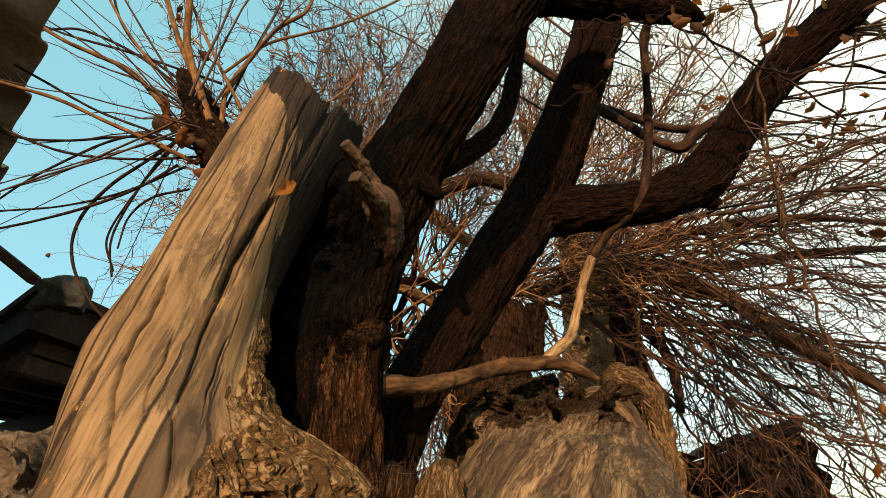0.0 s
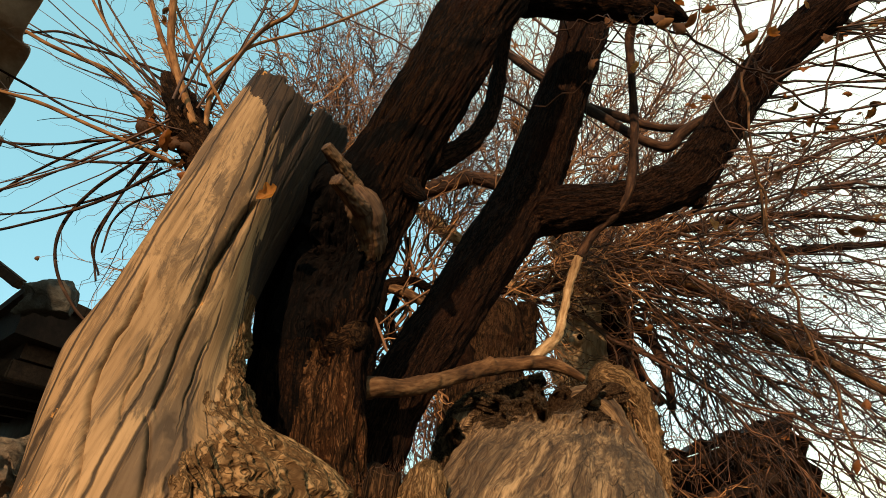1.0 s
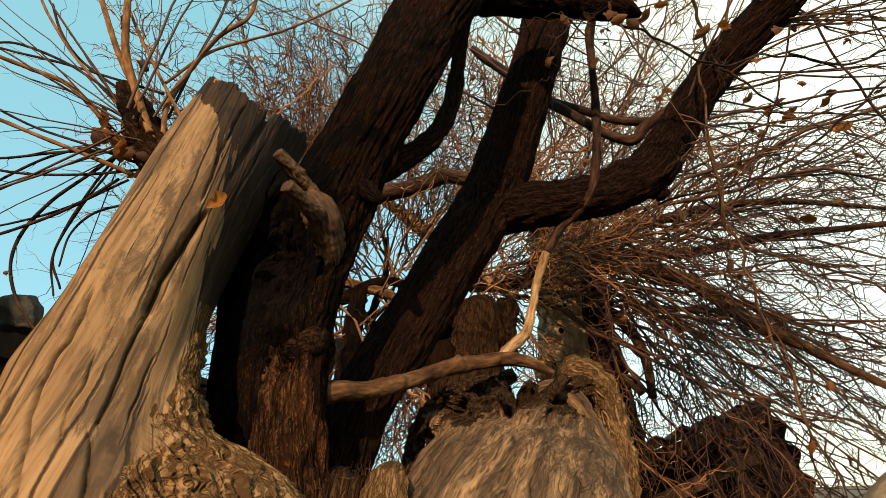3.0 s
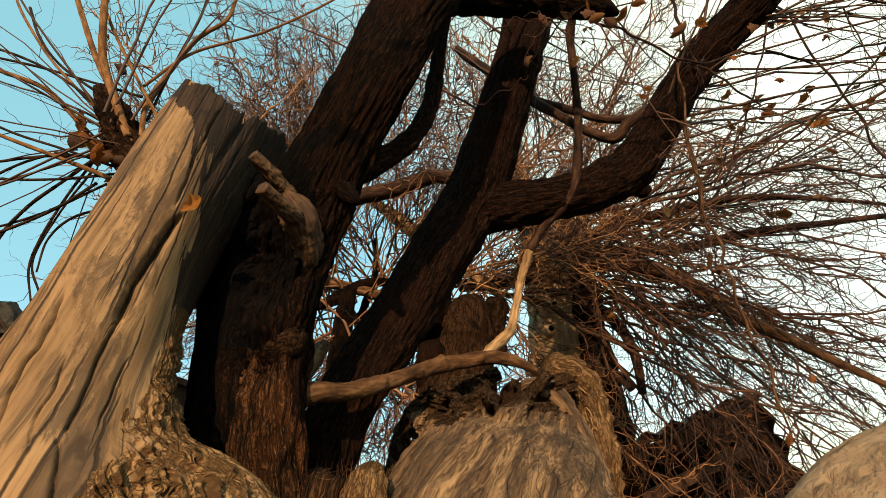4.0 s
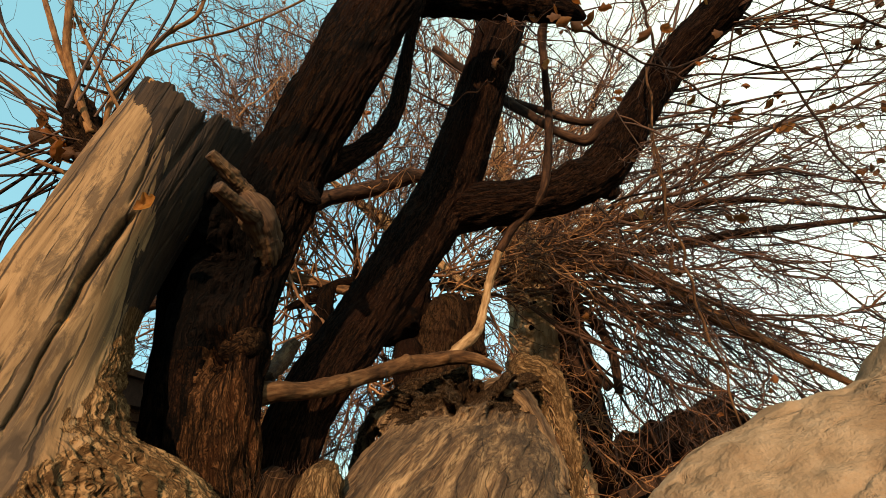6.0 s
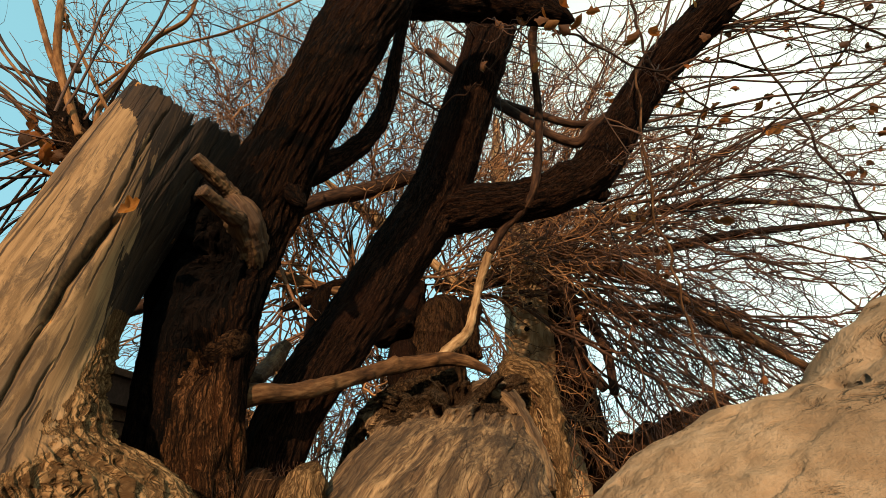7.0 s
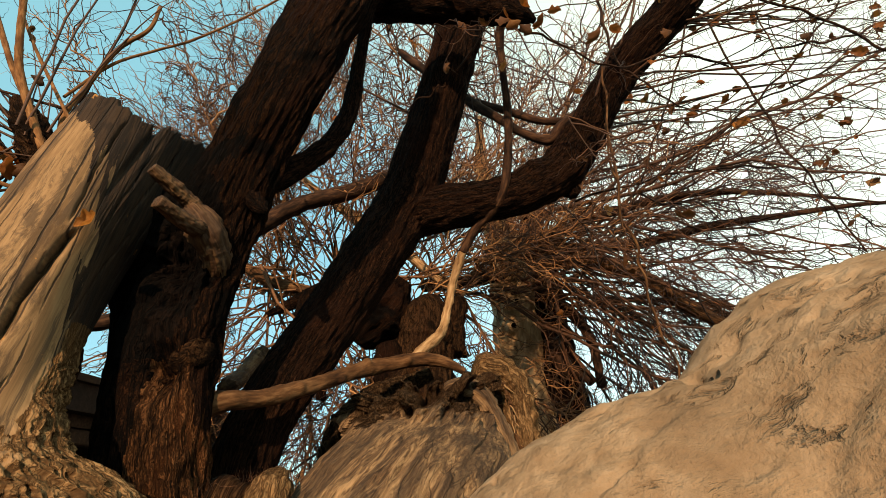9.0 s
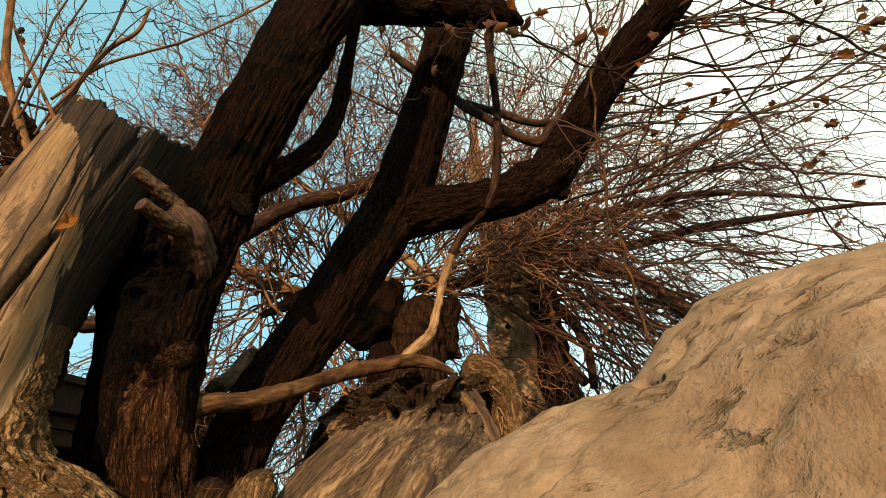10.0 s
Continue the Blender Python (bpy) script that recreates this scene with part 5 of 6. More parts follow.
SHOOTS = [
    [(-0.692, 1, 2.442, 0.0086), (-0.762, 0.99, 2.582, 0.009), (-0.832, 0.975, 2.742, 0.0088), (-0.853, 0.95, 2.875, 0.0085), (-0.882, 0.925, 3.081, 0.0079)],
    [(-0.683, 1.01, 2.429, 0.0067), (-0.77, 1, 2.593, 0.007), (-0.868, 0.99, 2.762, 0.0069), (-0.955, 0.975, 2.943, 0.0067), (-1.035, 0.95, 3.128, 0.0058)],
    [(-0.673, 1.025, 2.454, 0.0058), (-0.69, 1.025, 2.594, 0.0061), (-0.65, 1.025, 2.725, 0.0058), (-0.577, 1.01, 2.859, 0.0055), (-0.49, 1, 2.93, 0.005), (-0.473, 1, 3.043, 0.0046)],
    [(-0.608, 1, 2.486, 0.0039), (-0.718, 1, 2.666, 0.0041), (-0.824, 0.985, 2.851, 0.0038), (-0.919, 0.975, 3.034, 0.0034)],
    [(-0.842, 1.025, 2.49, 0.0059), (-0.916, 1.015, 2.574, 0.0061), (-1.008, 1, 2.658, 0.0057), (-1.129, 0.975, 2.708, 0.0052), (-1.227, 0.95, 2.745, 0.0047), (-1.38, 0.925, 2.838, 0.0042), (-1.555, 0.9, 2.968, 0.0044)],
    [(-0.794, 1.025, 2.536, 0.004), (-0.926, 1.025, 2.673, 0.0037), (-1.075, 1.025, 2.838, 0.0033), (-1.234, 1.025, 3.054, 0.0035), (-1.316, 1.025, 3.191, 0.0031)],
    [(-0.784, 1, 2.545, 0.0035), (-0.867, 1, 2.619, 0.003), (-1.039, 1, 2.75, 0.0032), (-1.231, 1, 2.852, 0.0033), (-1.321, 0.99, 2.849, 0.0027), (-1.428, 0.975, 2.809, 0.0022)],
    [(-0.733, 1.05, 2.651, 0.0037), (-0.909, 1.05, 2.727, 0.0032), (-1.113, 1.05, 2.813, 0.0033), (-1.348, 1.05, 2.899, 0.0029), (-1.561, 1.05, 3.002, 0.0024)],
    [(-0.705, 1.025, 2.306, 0.0046), (-0.84, 1, 2.364, 0.0047), (-0.996, 0.975, 2.428, 0.0042), (-1.137, 0.95, 2.486, 0.0043), (-1.307, 0.925, 2.53, 0.0038), (-1.397, 0.9, 2.55, 0.0038)],
    [(-0.727, 1.025, 2.358, 0.0033), (-0.872, 1, 2.411, 0.0028), (-1.055, 1, 2.49, 0.0029), (-1.266, 1, 2.612, 0.0031), (-1.471, 1, 2.731, 0.0027)],
    [(-0.754, 1.05, 2.411, 0.0034), (-0.961, 1.05, 2.43, 0.0032), (-1.15, 1.05, 2.416, 0.003), (-1.316, 1.05, 2.431, 0.003), (-1.457, 1.05, 2.496, 0.0026)],
    [(-0.711, 1.025, 2.331, 0.0033), (-0.875, 1.025, 2.323, 0.003), (-1.065, 1.025, 2.339, 0.0028), (-1.223, 1.025, 2.388, 0.0029), (-1.404, 1.025, 2.472, 0.0025)],
    [(-0.88, 1.05, 2.452, 0.003), (-1.023, 1.05, 2.409, 0.0029), (-1.152, 1.05, 2.318, 0.0029), (-1.219, 1.05, 2.257, 0.0023), (-1.282, 1.05, 2.179, 0.0023)],
    [(-0.788, 1.05, 2.438, 0.0039), (-0.878, 1.05, 2.337, 0.0038), (-0.96, 1.06, 2.264, 0.0038), (-1.021, 1.075, 2.177, 0.0037), (-1.02, 1.075, 2.085, 0.0031), (-0.976, 1.075, 1.992, 0.003), (-0.878, 1.05, 1.895, 0.0028), (-0.825, 1.05, 1.851, 0.0024)],
    [(-0.78, 1.05, 2.322, 0.0033), (-0.878, 1.05, 2.237, 0.0032), (-1.002, 1.05, 2.174, 0.0032), (-1.128, 1.05, 2.13, 0.0027), (-1.243, 1.05, 2.1, 0.0027)],
    [(-0.772, 1.075, 2.336, 0.0029), (-0.93, 1.075, 2.245, 0.0028), (-1.095, 1.075, 2.196, 0.0023), (-1.271, 1.075, 2.179, 0.0023)],
    [(-0.818, 1.075, 2.467, 0.003), (-0.893, 1.1, 2.345, 0.003), (-0.928, 1.1, 2.193, 0.0028), (-0.931, 1.1, 2.091, 0.0023), (-0.89, 1.1, 1.987, 0.0018)],
    [(-0.758, 1.1, 2.272, 0.0029), (-0.86, 1.1, 2.242, 0.0029), (-0.908, 1.1, 2.174, 0.0023), (-0.905, 1.1, 2.073, 0.0018)],
    [(-0.739, 1.05, 2.698, 0.0037), (-0.641, 1.075, 2.864, 0.004), (-0.523, 1.1, 2.953, 0.0035), (-0.416, 1.125, 3.03, 0.0036), (-0.241, 1.15, 3.184, 0.0032), (-0.048, 1.175, 3.391, 0.003), (0.246, 1.2, 3.711, 0.0021)],
    [(-0.693, 1.05, 2.548, 0.0031), (-0.658, 1.05, 2.805, 0.0033), (-0.62, 1.05, 3.011, 0.0035), (-0.609, 1.05, 3.174, 0.003)],
    [(-0.89, 1.1, 2.703, 0.0039), (-1.155, 1.15, 2.937, 0.0036), (-1.289, 1.15, 3.101, 0.0038), (-1.388, 1.15, 3.28, 0.004)],
    [(-1.06, 1.3, 2.098, 0.0026), (-1.124, 1.3, 2.222, 0.0027), (-1.046, 1.25, 2.367, 0.0027), (-0.941, 1.2, 2.494, 0.0033)],
]
for k, h in enumerate(SHOOTS):
    thick = [(x, y, z, r * 1.3) for x, y, z, r in h]
    part("shoot", limb_mesh("shoot", thick, 10, 0.01, 0.06, 0.0, 150 + k), SHOOT if k in (0, 1, 2, 3, 4, 5, 8, 18) else DARKBRANCH, coppice)
rng = np.random.default_rng(10)
KNUCKLE = np.array([(-0.742, 1.025, 2.455)][0])
extra = []
for k in range(24):
    a = rng.uniform(1.2, 4.1)
    d = np.array([math.cos(a) * 1.0, rng.normal(0.0, 0.35), math.sin(a)])
    d /= np.linalg.norm(d)
    ln, s1 = rng.uniform(0.6, 1.3), np.linspace(0, 1, 10)
    line = KNUCKLE + rng.normal(size=3) * 0.03 + d * ln * s1[:, None]
    line[:, 2] += rng.uniform(-0.3, 0.25) * ln * s1 ** 2
    line += rng.normal(size=(10, 3)).cumsum(0) * 0.006 * ln
    extra.append(line)
    part("shoot", twig_mesh("shoot", line[None], [rng.uniform(0.0022, 0.0045)], 6), TWIG, coppice)
sh = np.concatenate([axis(h) for h in SHOOTS] + [np.array(extra)])
tagged(part("twig_tangle", twig_mesh("twig_tangle", sprout(rng, sh, 110, (0.03, 0.2), (0.4, 1.1), 0.05, 6, 0.12), np.full(110, 0.0011)), TWIG, coppice), kind="stuff")
for k, p in enumerate([(-0.831, 1, 2.499), (-0.838, 1, 2.466), (-0.734, 1, 2.368), (-0.742, 0.99, 2.328), (-0.719, 1, 2.287), (-0.793, 0.975, 2.72), (-0.859, 1, 2.477), (-0.765, 1, 2.421), (-0.869, 1, 2.466), (-0.766, 0.985, 2.376), (-0.69, 0.99, 2.259), (-0.894, 1, 2.4)]):
    ob = part("leaf", LEAVES[k % 4], LEAF, coppice)
    ob.matrix_basis = Matrix.Translation(p[:3]) @ Euler(rng.uniform(-2, 2, 3)).to_matrix().to_4x4() @ Matrix.Scale(rng.uniform(0.05, 0.085), 4)


# ---------------------------------------------------------------- dry leaves
rng = np.random.default_rng(12)
BRIGHT = [bare(LEAVES[0])]
SPOTS = [(0.683, 0.925, 2.832, 0.031), (0.722, 0.93, 2.754, 0.0286), (0.761, 0.92, 2.812, 0.0341), (0.633, 0.95, 2.789, 0.0259), (0.534, 0.95, 2.812, 0.021), (0.865, 0.93, 2.808, 0.0273), (0.806, 0.925, 2.797, 0.0374), (1.011, 0.95, 2.749, 0.0338), (0.683, 0.9, 2.742, 0.0264), (1.283, 1.45, 2.551, 0.0292), (0.975, 1.45, 2.519, 0.0292), (1.511, 1.35, 2.765, 0.0272), (1.455, 1.35, 2.724, 0.0249), (1.401, 1.35, 2.684, 0.0246), (1.354, 1.35, 2.645, 0.0285), (1.294, 1.3, 2.817, 0.0187), (1.057, 1.35, 2.871, 0.0217), (1.433, 1.3, 2.759, 0.0245), (1.018, 1.25, 1.546, 0.0239), (1.586, 1.35, 2.751, 0.0291), (1.49, 1.2, 2.994, 0.0248), (1.461, 1.4, 2.701, 0.0211)] + [(0.728, 0.925, 2.77, 0.032), (0.983, 0.95, 2.748, 0.0361), (1.623, 1.375, 2.657, 0.0335), (1.379, 1.35, 2.715, 0.0312), (1.437, 1.35, 2.718, 0.0268), (1.312, 1.35, 2.643, 0.0284), (1.24, 1, 2.768, 0.0263), (1.198, 1.1, 2.725, 0.0255), (1.334, 1.95, 2.645, 0.0423), (1.934, 1.15, 2.978, 0.0262), (1.771, 1.15, 2.993, 0.0219), (0.96, 1.45, 2.546, 0.0267), (2.001, 1.4, 2.512, 0.022), (1.446, 1.25, 2.781, 0.0216)]
for k, (x, y, z, r) in enumerate(SPOTS):
    ob = part("leaf", LEAVES[k % 4], LEAF, old_tree)
    ob.matrix_basis = Matrix.Translation((x, y, z)) @ Euler(rng.uniform(-1.6, 1.6, 3)).to_matrix().to_4x4() @ Matrix.Scale(r * 1.9, 4)
for x, y, z, r in [(1.292, 1.95, 2.631, 0.0452)] + [(1.33, 1.1, 3.039, 0.0321), (0.71, 1.2, 2.851, 0.0275), (1.617, 1.37, 2.648, 0.0311)]:
    ob = part("leaf", BRIGHT[0], BRIGHTLEAF, old_tree, "bright orange dry leaf")
    ob.matrix_basis = Matrix.Translation((x, y, z)) @ Euler((1.2, 0.3, rng.uniform(-1, 1))).to_matrix().to_4x4() @ Matrix.Scale(r * 2.0, 4)
tips = np.concatenate([nb[:, -1], nc[::5, -1], hb[::4, -1]])
tagged(part("leaf_scatter", loose_leaves("leaf_scatter", tips[rng.choice(len(tips), 260)], rng, (0.025, 0.06)), LEAF, old_tree), "scattered curled brown leaves", kind="stuff")
tips = np.concatenate([fb[:, -1], fc[::2, 3], mb[:, -1], mc[::4, 2]])
tagged(part("leaf_scatter", loose_leaves("leaf_scatter", tips[rng.choice(len(tips), 420)], rng, (0.02, 0.05)), LEAF, back_tree), "scattered small orange-brown leaves", kind="stuff")
ob = tagged(part("dry_leaf", bare(LEAVES[2]), BRIGHTLEAF), "curled orange dry leaf stuck in a trunk crack", "leaf")
x, y, z = (-0.336, 0.770, 2.020)
ob.matrix_basis = Matrix.Translation((x, y, z)) @ Euler((1.25, 0.0, 0.35)).to_matrix().to_4x4() @ Matrix.Rotation(-1.0, 4, "Z") @ Matrix.Scale(0.058, 4)


# ---------------------------------------------------------------- boulder beside the path
def build_boulder():
    nu, nv = 520, 460
    u, v = np.linspace(-0.05, 1.5, nu), np.linspace(-0.22, 1.02, nv)
    X, Y = np.meshgrid(0.42 + np.sign(u - 0.42) * np.abs(u - 0.42) ** 1.25, 0.24 + np.sign(v - 0.24) * np.abs(v - 0.24) ** 1.25)
    crest_x = [-0.1, 0.1, 0.25, 0.34, 0.40, 0.43, 0.46, 0.49, 0.52, 0.55, 0.58, 0.61, 0.64, 0.67, 0.70, 0.74, 0.80, 0.95, 1.2, 1.6]
    crest_z = [0.8, 1.16, 1.35, 1.437, 1.480, 1.497, 1.512, 1.524, 1.528, 1.537, 1.561, 1.580, 1.592, 1.600, 1.606, 1.609, 1.607, 1.58, 1.50, 1.2]
    top = np.interp(X, crest_x, crest_z)
    yc = np.interp(X, [0.3, 0.48, 0.62, 0.9], [0.30, 0.288, 0.262, 0.25])
    d = Y - yc
    a = np.sqrt(d * d + 0.012 ** 2) - 0.012
    gain = np.interp(X, [0.48, 0.62, 0.8], [1.0, 0.72, 0.6])
    Z = top - np.where(d < 0, gain * (0.46 * a + 2.4 * a * a), 0.55 * a + 2.0 * a * a)
    p = np.stack([X, Y, Z], -1).reshape(-1, 3)
    q = p * (1, 1, 0.8)
    z = p[:, 2] + 0.004 * fbm(q * 13, 4, 61) + 0.0024 * fbm(q * 50, 5, 62) - 0.0025 * smooth(0.45, 0.85, ridged(q * (14, 9, 12), 2, 63)) - 0.004 * smooth(0.72, 0.9, vnoise(q * 75, 66))
    # chipped hollows near the crest and shallow gouges down the face
    for x, y, sx, sy, deep in [(0.548, 0.250, 0.006, 0.009, 0.011), (0.566, 0.243, 0.009, 0.006, 0.006), (0.575, 0.238, 0.005, 0.005, 0.005), (0.542, 0.2375, 0.0026, 0.0016, 0.006), (0.612, 0.226, 0.007, 0.005, 0.008), (0.625, 0.216, 0.016, 0.0045, 0.009),
                               (0.640, 0.206, 0.010, 0.004, 0.007), (0.488, 0.268, 0.011, 0.004, 0.005), (0.503, 0.262, 0.004, 0.003, 0.004), (0.50, 0.225, 0.018, 0.005, 0.004), (0.53, 0.18, 0.02, 0.006, 0.005), (0.56, 0.16, 0.03, 0.006, 0.004), (0.60, 0.12, 0.03, 0.008, 0.005)]:
        s = 0.35 * vnoise(q * 130, 68)
        z -= deep * np.exp(-((p[:, 0] - x) / sx) ** 2 - ((p[:, 1] - y) / sy) ** 2 + s)
    # a raised shell of harder stone with a broken lip
    lip = smooth(0.0, 0.012, p[:, 0] - 0.588 - 0.5 * (0.24 - p[:, 1]) + 0.012 * fbm(q * 30, 3, 64))
    z += 0.004 * lip * smooth(0.13, 0.2, p[:, 1])
    p[:, 2] = np.maximum(z, -0.05)
    i, j = np.meshgrid(np.arange(nv - 1), np.arange(nu - 1), indexing="ij")
    a = (i * nu + j).ravel()
    quads = [np.stack([a, a + 1, a + nu + 1, a + nu], 1)]
    rim = np.concatenate([np.arange(nu), nu * np.arange(1, nv) + nu - 1, nu * (nv - 1) + np.arange(nu - 2, -1, -1), nu * np.arange(nv - 2, 0, -1)])
    low = p[rim].copy()
    low[:, 2] = -0.06
    k = len(rim)
    b, o = np.arange(k), len(p)
    quads.append(np.stack([rim[b], o + b, o + (b + 1) % k, rim[(b + 1) % k]], 1))
    me = mesh_of("boulder", np.vstack([p, low]), [np.vstack(quads)])
    tagged(part("boulder", me, STONE), "large smooth dusty tan boulder with pits and scratches", "rock")


build_boulder()


# ---------------------------------------------------------------- houses round the yard
def corrugated(name, a, b, back, pitch, deep, thick=0.006):
    """A wavy sheet: its wavy edge runs from a to b, and it reaches back by the vector."""
    a, b, back = (np.array(v, dtype=float) for v in (a, b, back))
    ln = np.linalg.norm(b - a)
    n, m = int(ln / pitch * 12) + 1, 8
    d = (b - a) / ln
    up = np.cross(d, back)
    up /= np.linalg.norm(up)
    if up[2] < 0:
        up = -up
    s = np.linspace(0, ln, n)
    w = deep * np.cos(s / pitch * 2 * np.pi)
    rows = []
    for side in (0.0, -thick):
        for f in np.linspace(0, 1, m):
            sag = 0.006 * fbm(np.stack([s * 3, s * 0 + f * 4, s * 0], -1), 2, 5)
            rows.append(a + d * s[:, None] + back * f + up * (w + side + sag)[:, None])
    v = np.vstack(rows)
    i, j = np.meshgrid(np.arange(m - 1), np.arange(n - 1), indexing="ij")
    q = (i * n + j).ravel()
    upper = np.stack([q, q + 1, q + n + 1, q + n], 1)
    o = m * n
    lower = upper[:, ::-1] + o
    e = np.arange(n - 1)
    front = np.stack([e, e + o, e + o + 1, e + 1], 1)
    return mesh_of(name, v, np.vstack([upper, lower, front]))


def beam_between(name, a, b, width, high, material, parent, label="", seed=0):
    a, b = Vector(a), Vector(b)
    ob = part(name, box_mesh(name, width, (b - a).length, high, 0.005), material, parent, label)
    ob.matrix_basis = Matrix.Translation((a + b) / 2) @ (b - a).to_track_quat("Y", "Z").to_matrix().to_4x4()
    return ob


def wall_between(name, a, b, z0, z1, thick, parent, label=""):
    a, b = Vector((*a[:2], (z0 + z1) / 2)), Vector((*b[:2], (z0 + z1) / 2))
    ob = part(name, box_mesh(name, thick, (b - a).length, z1 - z0, 0.0, 0.012, 3, 14), MUD, parent, label)
    ob.matrix_basis = Matrix.Translation((a + b) / 2) @ (b - a).to_track_quat("Y", "Z").to_matrix().to_4x4()
    return ob


def build_near_house():
    root = thing("house", "house with overhanging weathered corrugated roof sheet", "house")
    e = np.array([(-1.162, 0.849, 2.7), (-2.061, 1.678, 2.7)])
    d = (e[1] - e[0]) / np.linalg.norm(e[1] - e[0])
    back = np.array([-d[1], d[0], 0.0])
    if back[0] > 0:
        back = -back
    a, b = e[0] - d * 0.12, e[0] + d * 3.0
    part("roof_sheet", corrugated("roof_sheet", a, b, back * 1.2 + np.array([0, 0, 0.25]), 0.30, 0.035), ASBESTOS, root, "weathered grey-brown corrugated sheet")
    for f in (0.25, 0.75):
        off = back * f + np.array([0, 0, 0.25 * f / 1.2 - 0.075])
        beam_between("purlin", a + d * 0.1 + off, b + off, 0.06, 0.06, TIMBER, root)
    # unseen wall; its near end is brought forward to shade the shed
    wall_between("wall", a + back * 0.7, b + back * 0.7, 0.0, 2.72, 0.25, root, "mud-plastered wall")


build_near_house()


def build_shed():
    root = thing("shed", "low mud shed with layered old roof boards and concrete lump", "shed")
    c, l, r = (np.array(p) for p in [(-1.445, 1.469, 2.15), (-2.068, 1.926, 2.15), (-1.411, 1.763, 2.15)])
    d1, d2 = (l - c) / np.linalg.norm(l - c), (r - c) / np.linalg.norm(r - c)

    def layer(name, inset, z0, z1, material, label="", reach=(2.2, 2.6)):
        p0 = c + (d1 + d2) * inset
        q = [p0, p0 + d1 * reach[0], p0 + d1 * reach[0] + d2 * reach[1], p0 + d2 * reach[1]]
        v = [(x, y, c[2] + z0) for x, y, _ in q] + [(x, y, c[2] + z1) for x, y, _ in q]
        f = np.array([(0, 1, 2, 3), (7, 6, 5, 4), (0, 4, 5, 1), (1, 5, 6, 2), (2, 6, 7, 3), (3, 7, 4, 0)])
        return part(name, mesh_of(name, v, f, smooth=False), material, root, label)

    layer("roof_board", 0.0, -0.035, 0.0, TIMBER, "old brown roof boards")
    layer("roof_slab", 0.03, -0.17, -0.037, RUSTY, "dark roof slab")
    layer("roof_board", 0.10, -0.23, -0.172, TIMBER)
    for k in range(5):
        p0 = c + d1 * (0.15 + 0.32 * k) + np.array([0, 0, -0.27])
        beam_between("rafter", p0 + d2 * 0.06, p0 + d2 * 2.3, 0.07, 0.07, TIMBER, root)
    wall_between("wall", c + (d1 + d2) * 0.6, c + (d1 + d2) * 0.6 + d1 * 1.6, 0.0, 1.86, 0.2, root)
    wall_between("wall", c + (d1 + d2) * 0.63, c + (d1 + d2) * 0.6 + d2 * 2.0, 0.0, 1.86, 0.2, root)
    lump = part("concrete_lump", box_mesh("concrete_lump", 0.13, 0.10, 0.12, 0, 0.03, 31, 16), CONCRETE, root, "rough grey concrete lump on the roof corner")
    x, y, z = [(-1.339, 1.43, 2.069)][0]
    lump.matrix_basis = pose(x, y, z, 8, -12, 35)
    x0, x1 = [(-1.791, 1.475, 2.331), (-1.454, 1.45, 2.13)]
    beam_between("pole", x0, x1, 0.035, 0.035, TIMBER, root, "thin grey pole")
    return root


build_shed()


def build_rubble():
    """Lumps of a broken dry-stone wall behind the dead trunk."""
    places = [(-0.916, 1.1, 1.498), (-1.019, 1.125, 1.496), (-0.837, 1.1, 1.384), (-0.942, 1.125, 1.33), (-0.877, 1.15, 1.455)]
    sizes = [(0.17, 0.15, 0.16), (0.2, 0.16, 0.14), (0.26, 0.2, 0.18), (0.26, 0.2, 0.2), (0.12, 0.12, 0.12)]
    wall = thing("stone_wall", "crumbling wall of rough pitted stones beside the shed", "wall")
    for k, (p, s) in enumerate(zip(places, sizes)):
        ob = part("stone", box_mesh("stone", *s, 0, 0.05, 70 + 7 * k, 26), RUBBLE, wall)
        ob.matrix_basis = pose(*p[:3], 15 * k, 20 - 9 * k, 37 * k)
    ob = part("stone_core", box_mesh("stone_core", 0.55, 0.3, 1.34, 0, 0.03, 99, 12), RUBBLE, wall)
    ob.matrix_basis = pose(places[0][0] - 0.06, places[0][1] + 0.02, 0.66)


build_rubble()


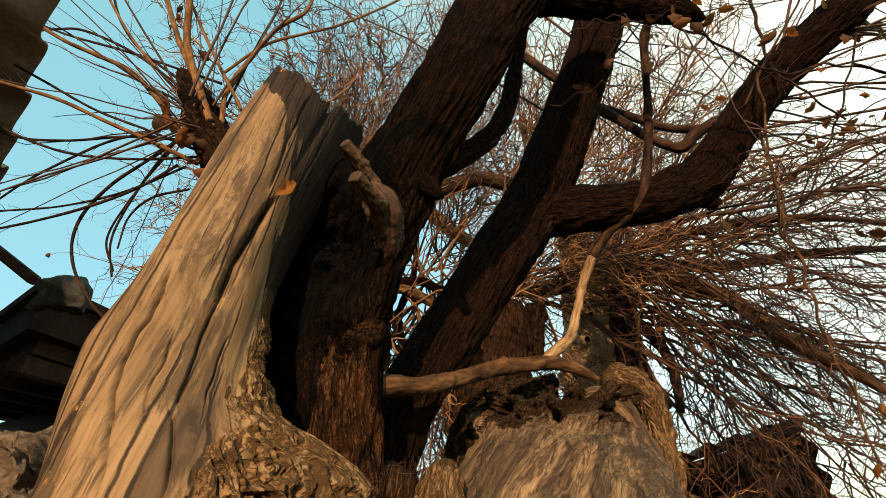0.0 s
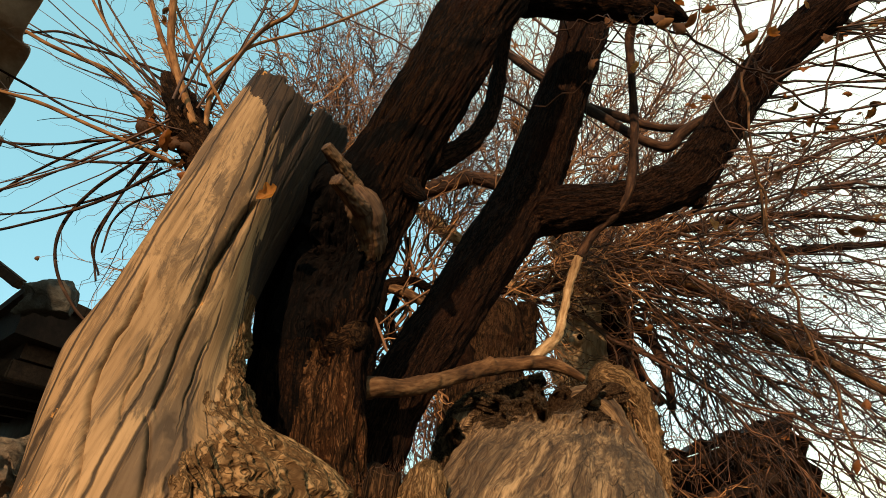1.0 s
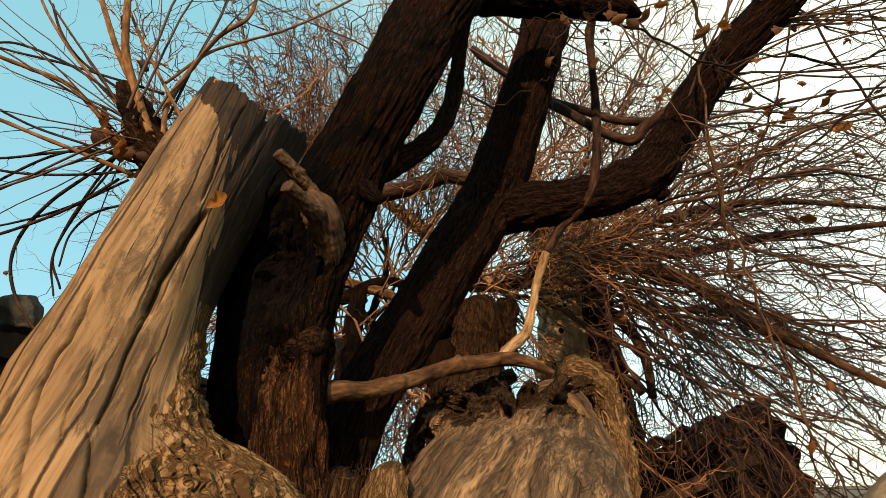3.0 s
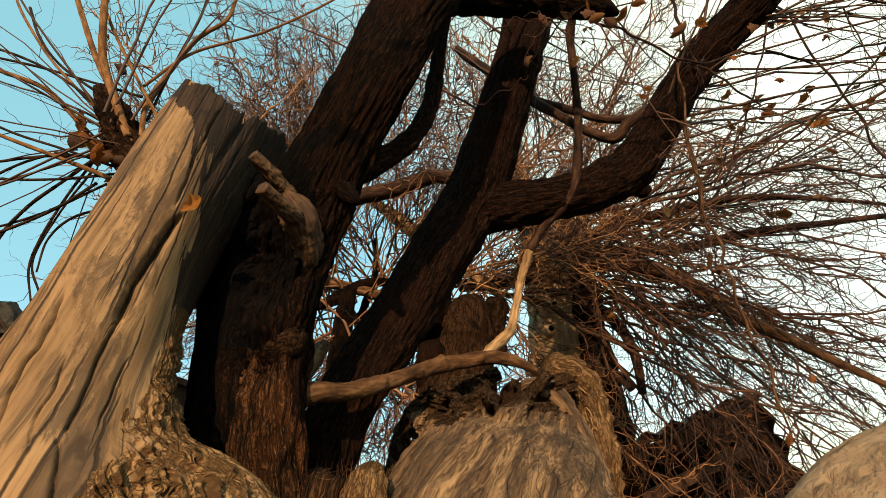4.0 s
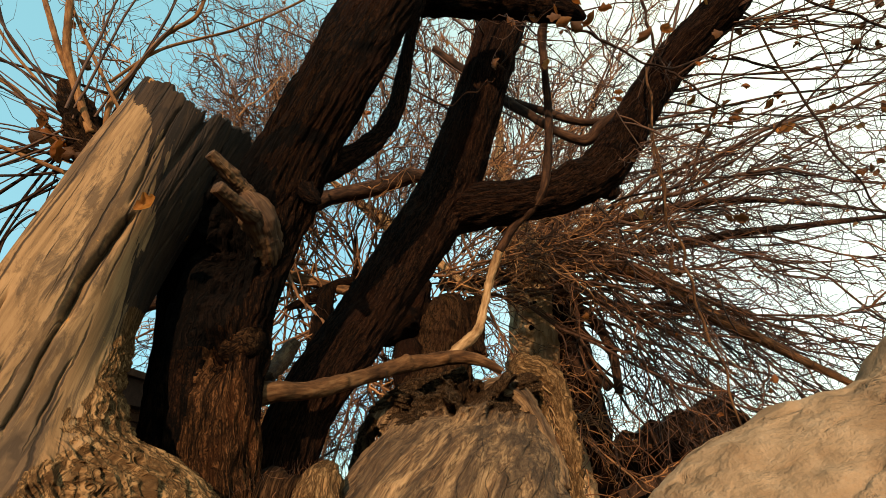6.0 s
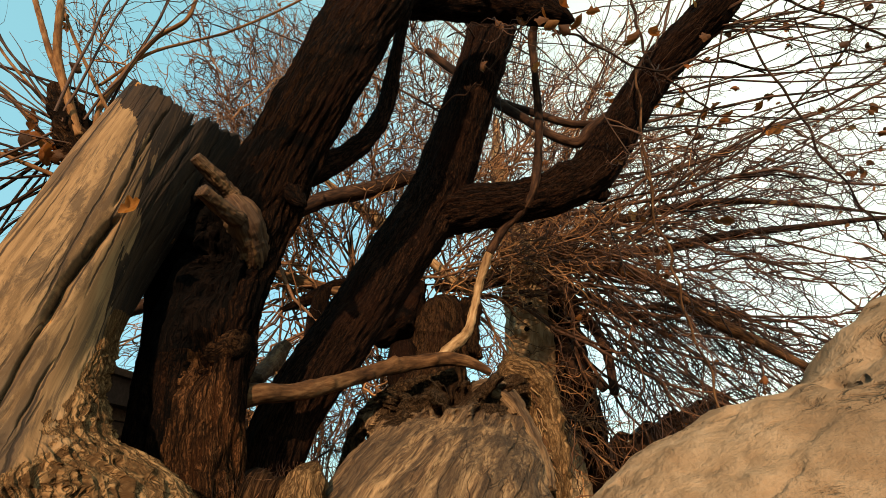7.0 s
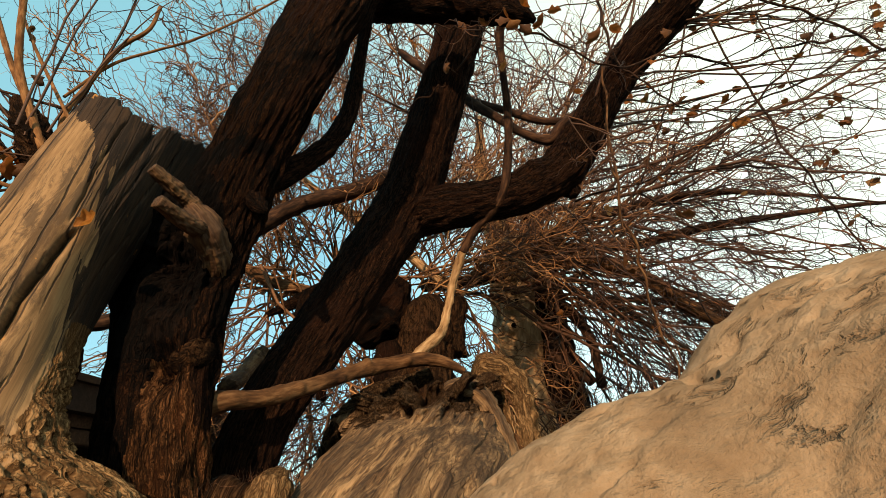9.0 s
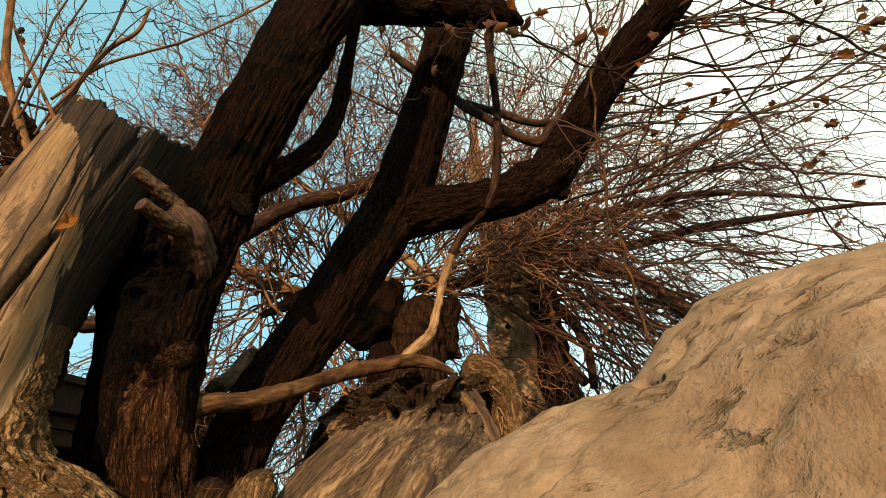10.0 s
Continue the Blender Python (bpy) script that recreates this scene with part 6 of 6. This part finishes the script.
def build_far_house():
    root = thing("barn", "dark old outbuilding with rusty wavy gable roof", "outbuilding")
    apex, left, right = (np.array(p) for p in [(2.64, 3.9, 2.106), (1.736, 4.3, 1.839), (2.87, 4.1, 1.582)])
    away = np.array([0.25, 1.0, 0.0]) * 1.8
    left = left + (left - apex) * 0.6
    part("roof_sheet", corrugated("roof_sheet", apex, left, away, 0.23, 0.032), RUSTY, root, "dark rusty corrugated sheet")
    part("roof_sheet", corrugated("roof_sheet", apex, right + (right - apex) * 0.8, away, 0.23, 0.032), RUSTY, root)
    drop = np.array([0, 0.12, -0.13])
    beam_between("rafter", apex + drop, left + drop, 0.07, 0.09, TIMBER, root)
    beam_between("rafter", apex + drop, right + drop, 0.07, 0.09, TIMBER, root)
    x0, x1 = (np.array(p) for p in [(1.401, 4.15, 1.298), (2.525, 4.1, 1.702)])
    beam_between("tie_beam", x0 - (x1 - x0) * 0.5, x1, 0.09, 0.09, TIMBER, root, "brown timber beam under the eave")
    a, b = [(2.191, 4.15, 1.617), (2.155, 4.15, 1.279)]
    beam_between("post", a, b, 0.06, 0.06, TIMBER, root)
    a, b = [(2.359, 4.15, 1.609), (2.385, 4.15, 1.267)]
    beam_between("post", a, b, 0.05, 0.05, TIMBER, root)
    far = right + (right - apex) * 0.8
    rim = [(left[0], left[1], 0), (far[0], far[1], 0), far - (0, 0, 0.06), apex - (0, 0, 0.06), left - (0, 0, 0.06)]
    v = np.array([np.array(p) + (0.35, 1.45, 0) for p in rim] + [np.array(p) + (0.4, 1.65, 0) for p in rim])
    bm = bmesh.new()
    vs = [bm.verts.new(p) for p in v]
    bm.faces.new(vs[:5])
    bm.faces.new(vs[:4:-1])
    for k in range(5):
        bm.faces.new((vs[k], vs[k + 5], vs[(k + 1) % 5 + 5], vs[(k + 1) % 5]))
    me = bpy.data.meshes.new("gable_wall")
    bm.to_mesh(me)
    bm.free()
    # back wall coloured near black so the open barn looks shaded inside
    part("gable_wall", me, SHADEMUD, root, "mud gable wall with the barn's inner shade in its colour")


build_far_house()


# ---------------------------------------------------------------- plain unseen walls added to cut the yard's light
def shade_wall(name, a, b, high):
    ob = wall_between(name, a, b, -0.05, high, 0.3, None)
    tagged(ob, "plain unseen wall added to cut light in the yard", "wall", kind="structure")


# both stand out of view and hold back low sky light
shade_wall("wall_south", (-1.2, -2.6), (4.6, -2.6), 2.1)
shade_wall("wall_east", (4.6, -2.6), (4.6, 3.0), 1.35)


# ---------------------------------------------------------------- dry rootlets at the foot of the trunk
def build_rootlets():
    rng = np.random.default_rng(31)
    seat = np.array([(-0.138, 1.05, 1.492), (-0.109, 1.125, 1.5), (-0.078, 1.175, 1.507), (-0.172, 1.025, 1.481), (-0.046, 1.2, 1.486)])
    lines = []
    for k in range(420):
        o = seat[rng.integers(len(seat))] + rng.normal(size=3) * (0.03, 0.03, 0.012)
        d = rng.normal(size=3) + (0, -0.2, 0.5)
        d /= np.linalg.norm(d)
        s1 = np.linspace(0, 1, 7)
        ln = rng.uniform(0.02, 0.07)
        line = o + d * ln * s1[:, None] + rng.normal(size=(7, 3)).cumsum(0) * 0.004
        lines.append(line)
    ob = part("dry_rootlets", twig_mesh("dry_rootlets", lines, np.full(420, 0.0009)), TWIG)
    tagged(ob, "tangle of dry brown rootlets between the trunks", "plant debris", kind="stuff")
    rows = [(seat[0][0] + 0.02, seat[0][1] + 0.03, 0.0, 0.12), (seat[0][0] + 0.02, seat[0][1] + 0.03, 1.3, 0.10), (seat[1][0] - 0.01, seat[1][1], 1.46, 0.075), (seat[1][0], seat[1][1], 1.505, 0.04)]
    part("root_mound", limb_mesh("root_mound", rows, 48, 0.008, 0.16, 0.1, 35, cut=False), DEADBARK, old_tree, "crumbling brown root mound")


build_rootlets()
# added out of view to keep the sun off the shed
shade_wall("wall_west", (-2.2, -1.2), (-2.2, 0.9), 3.2)
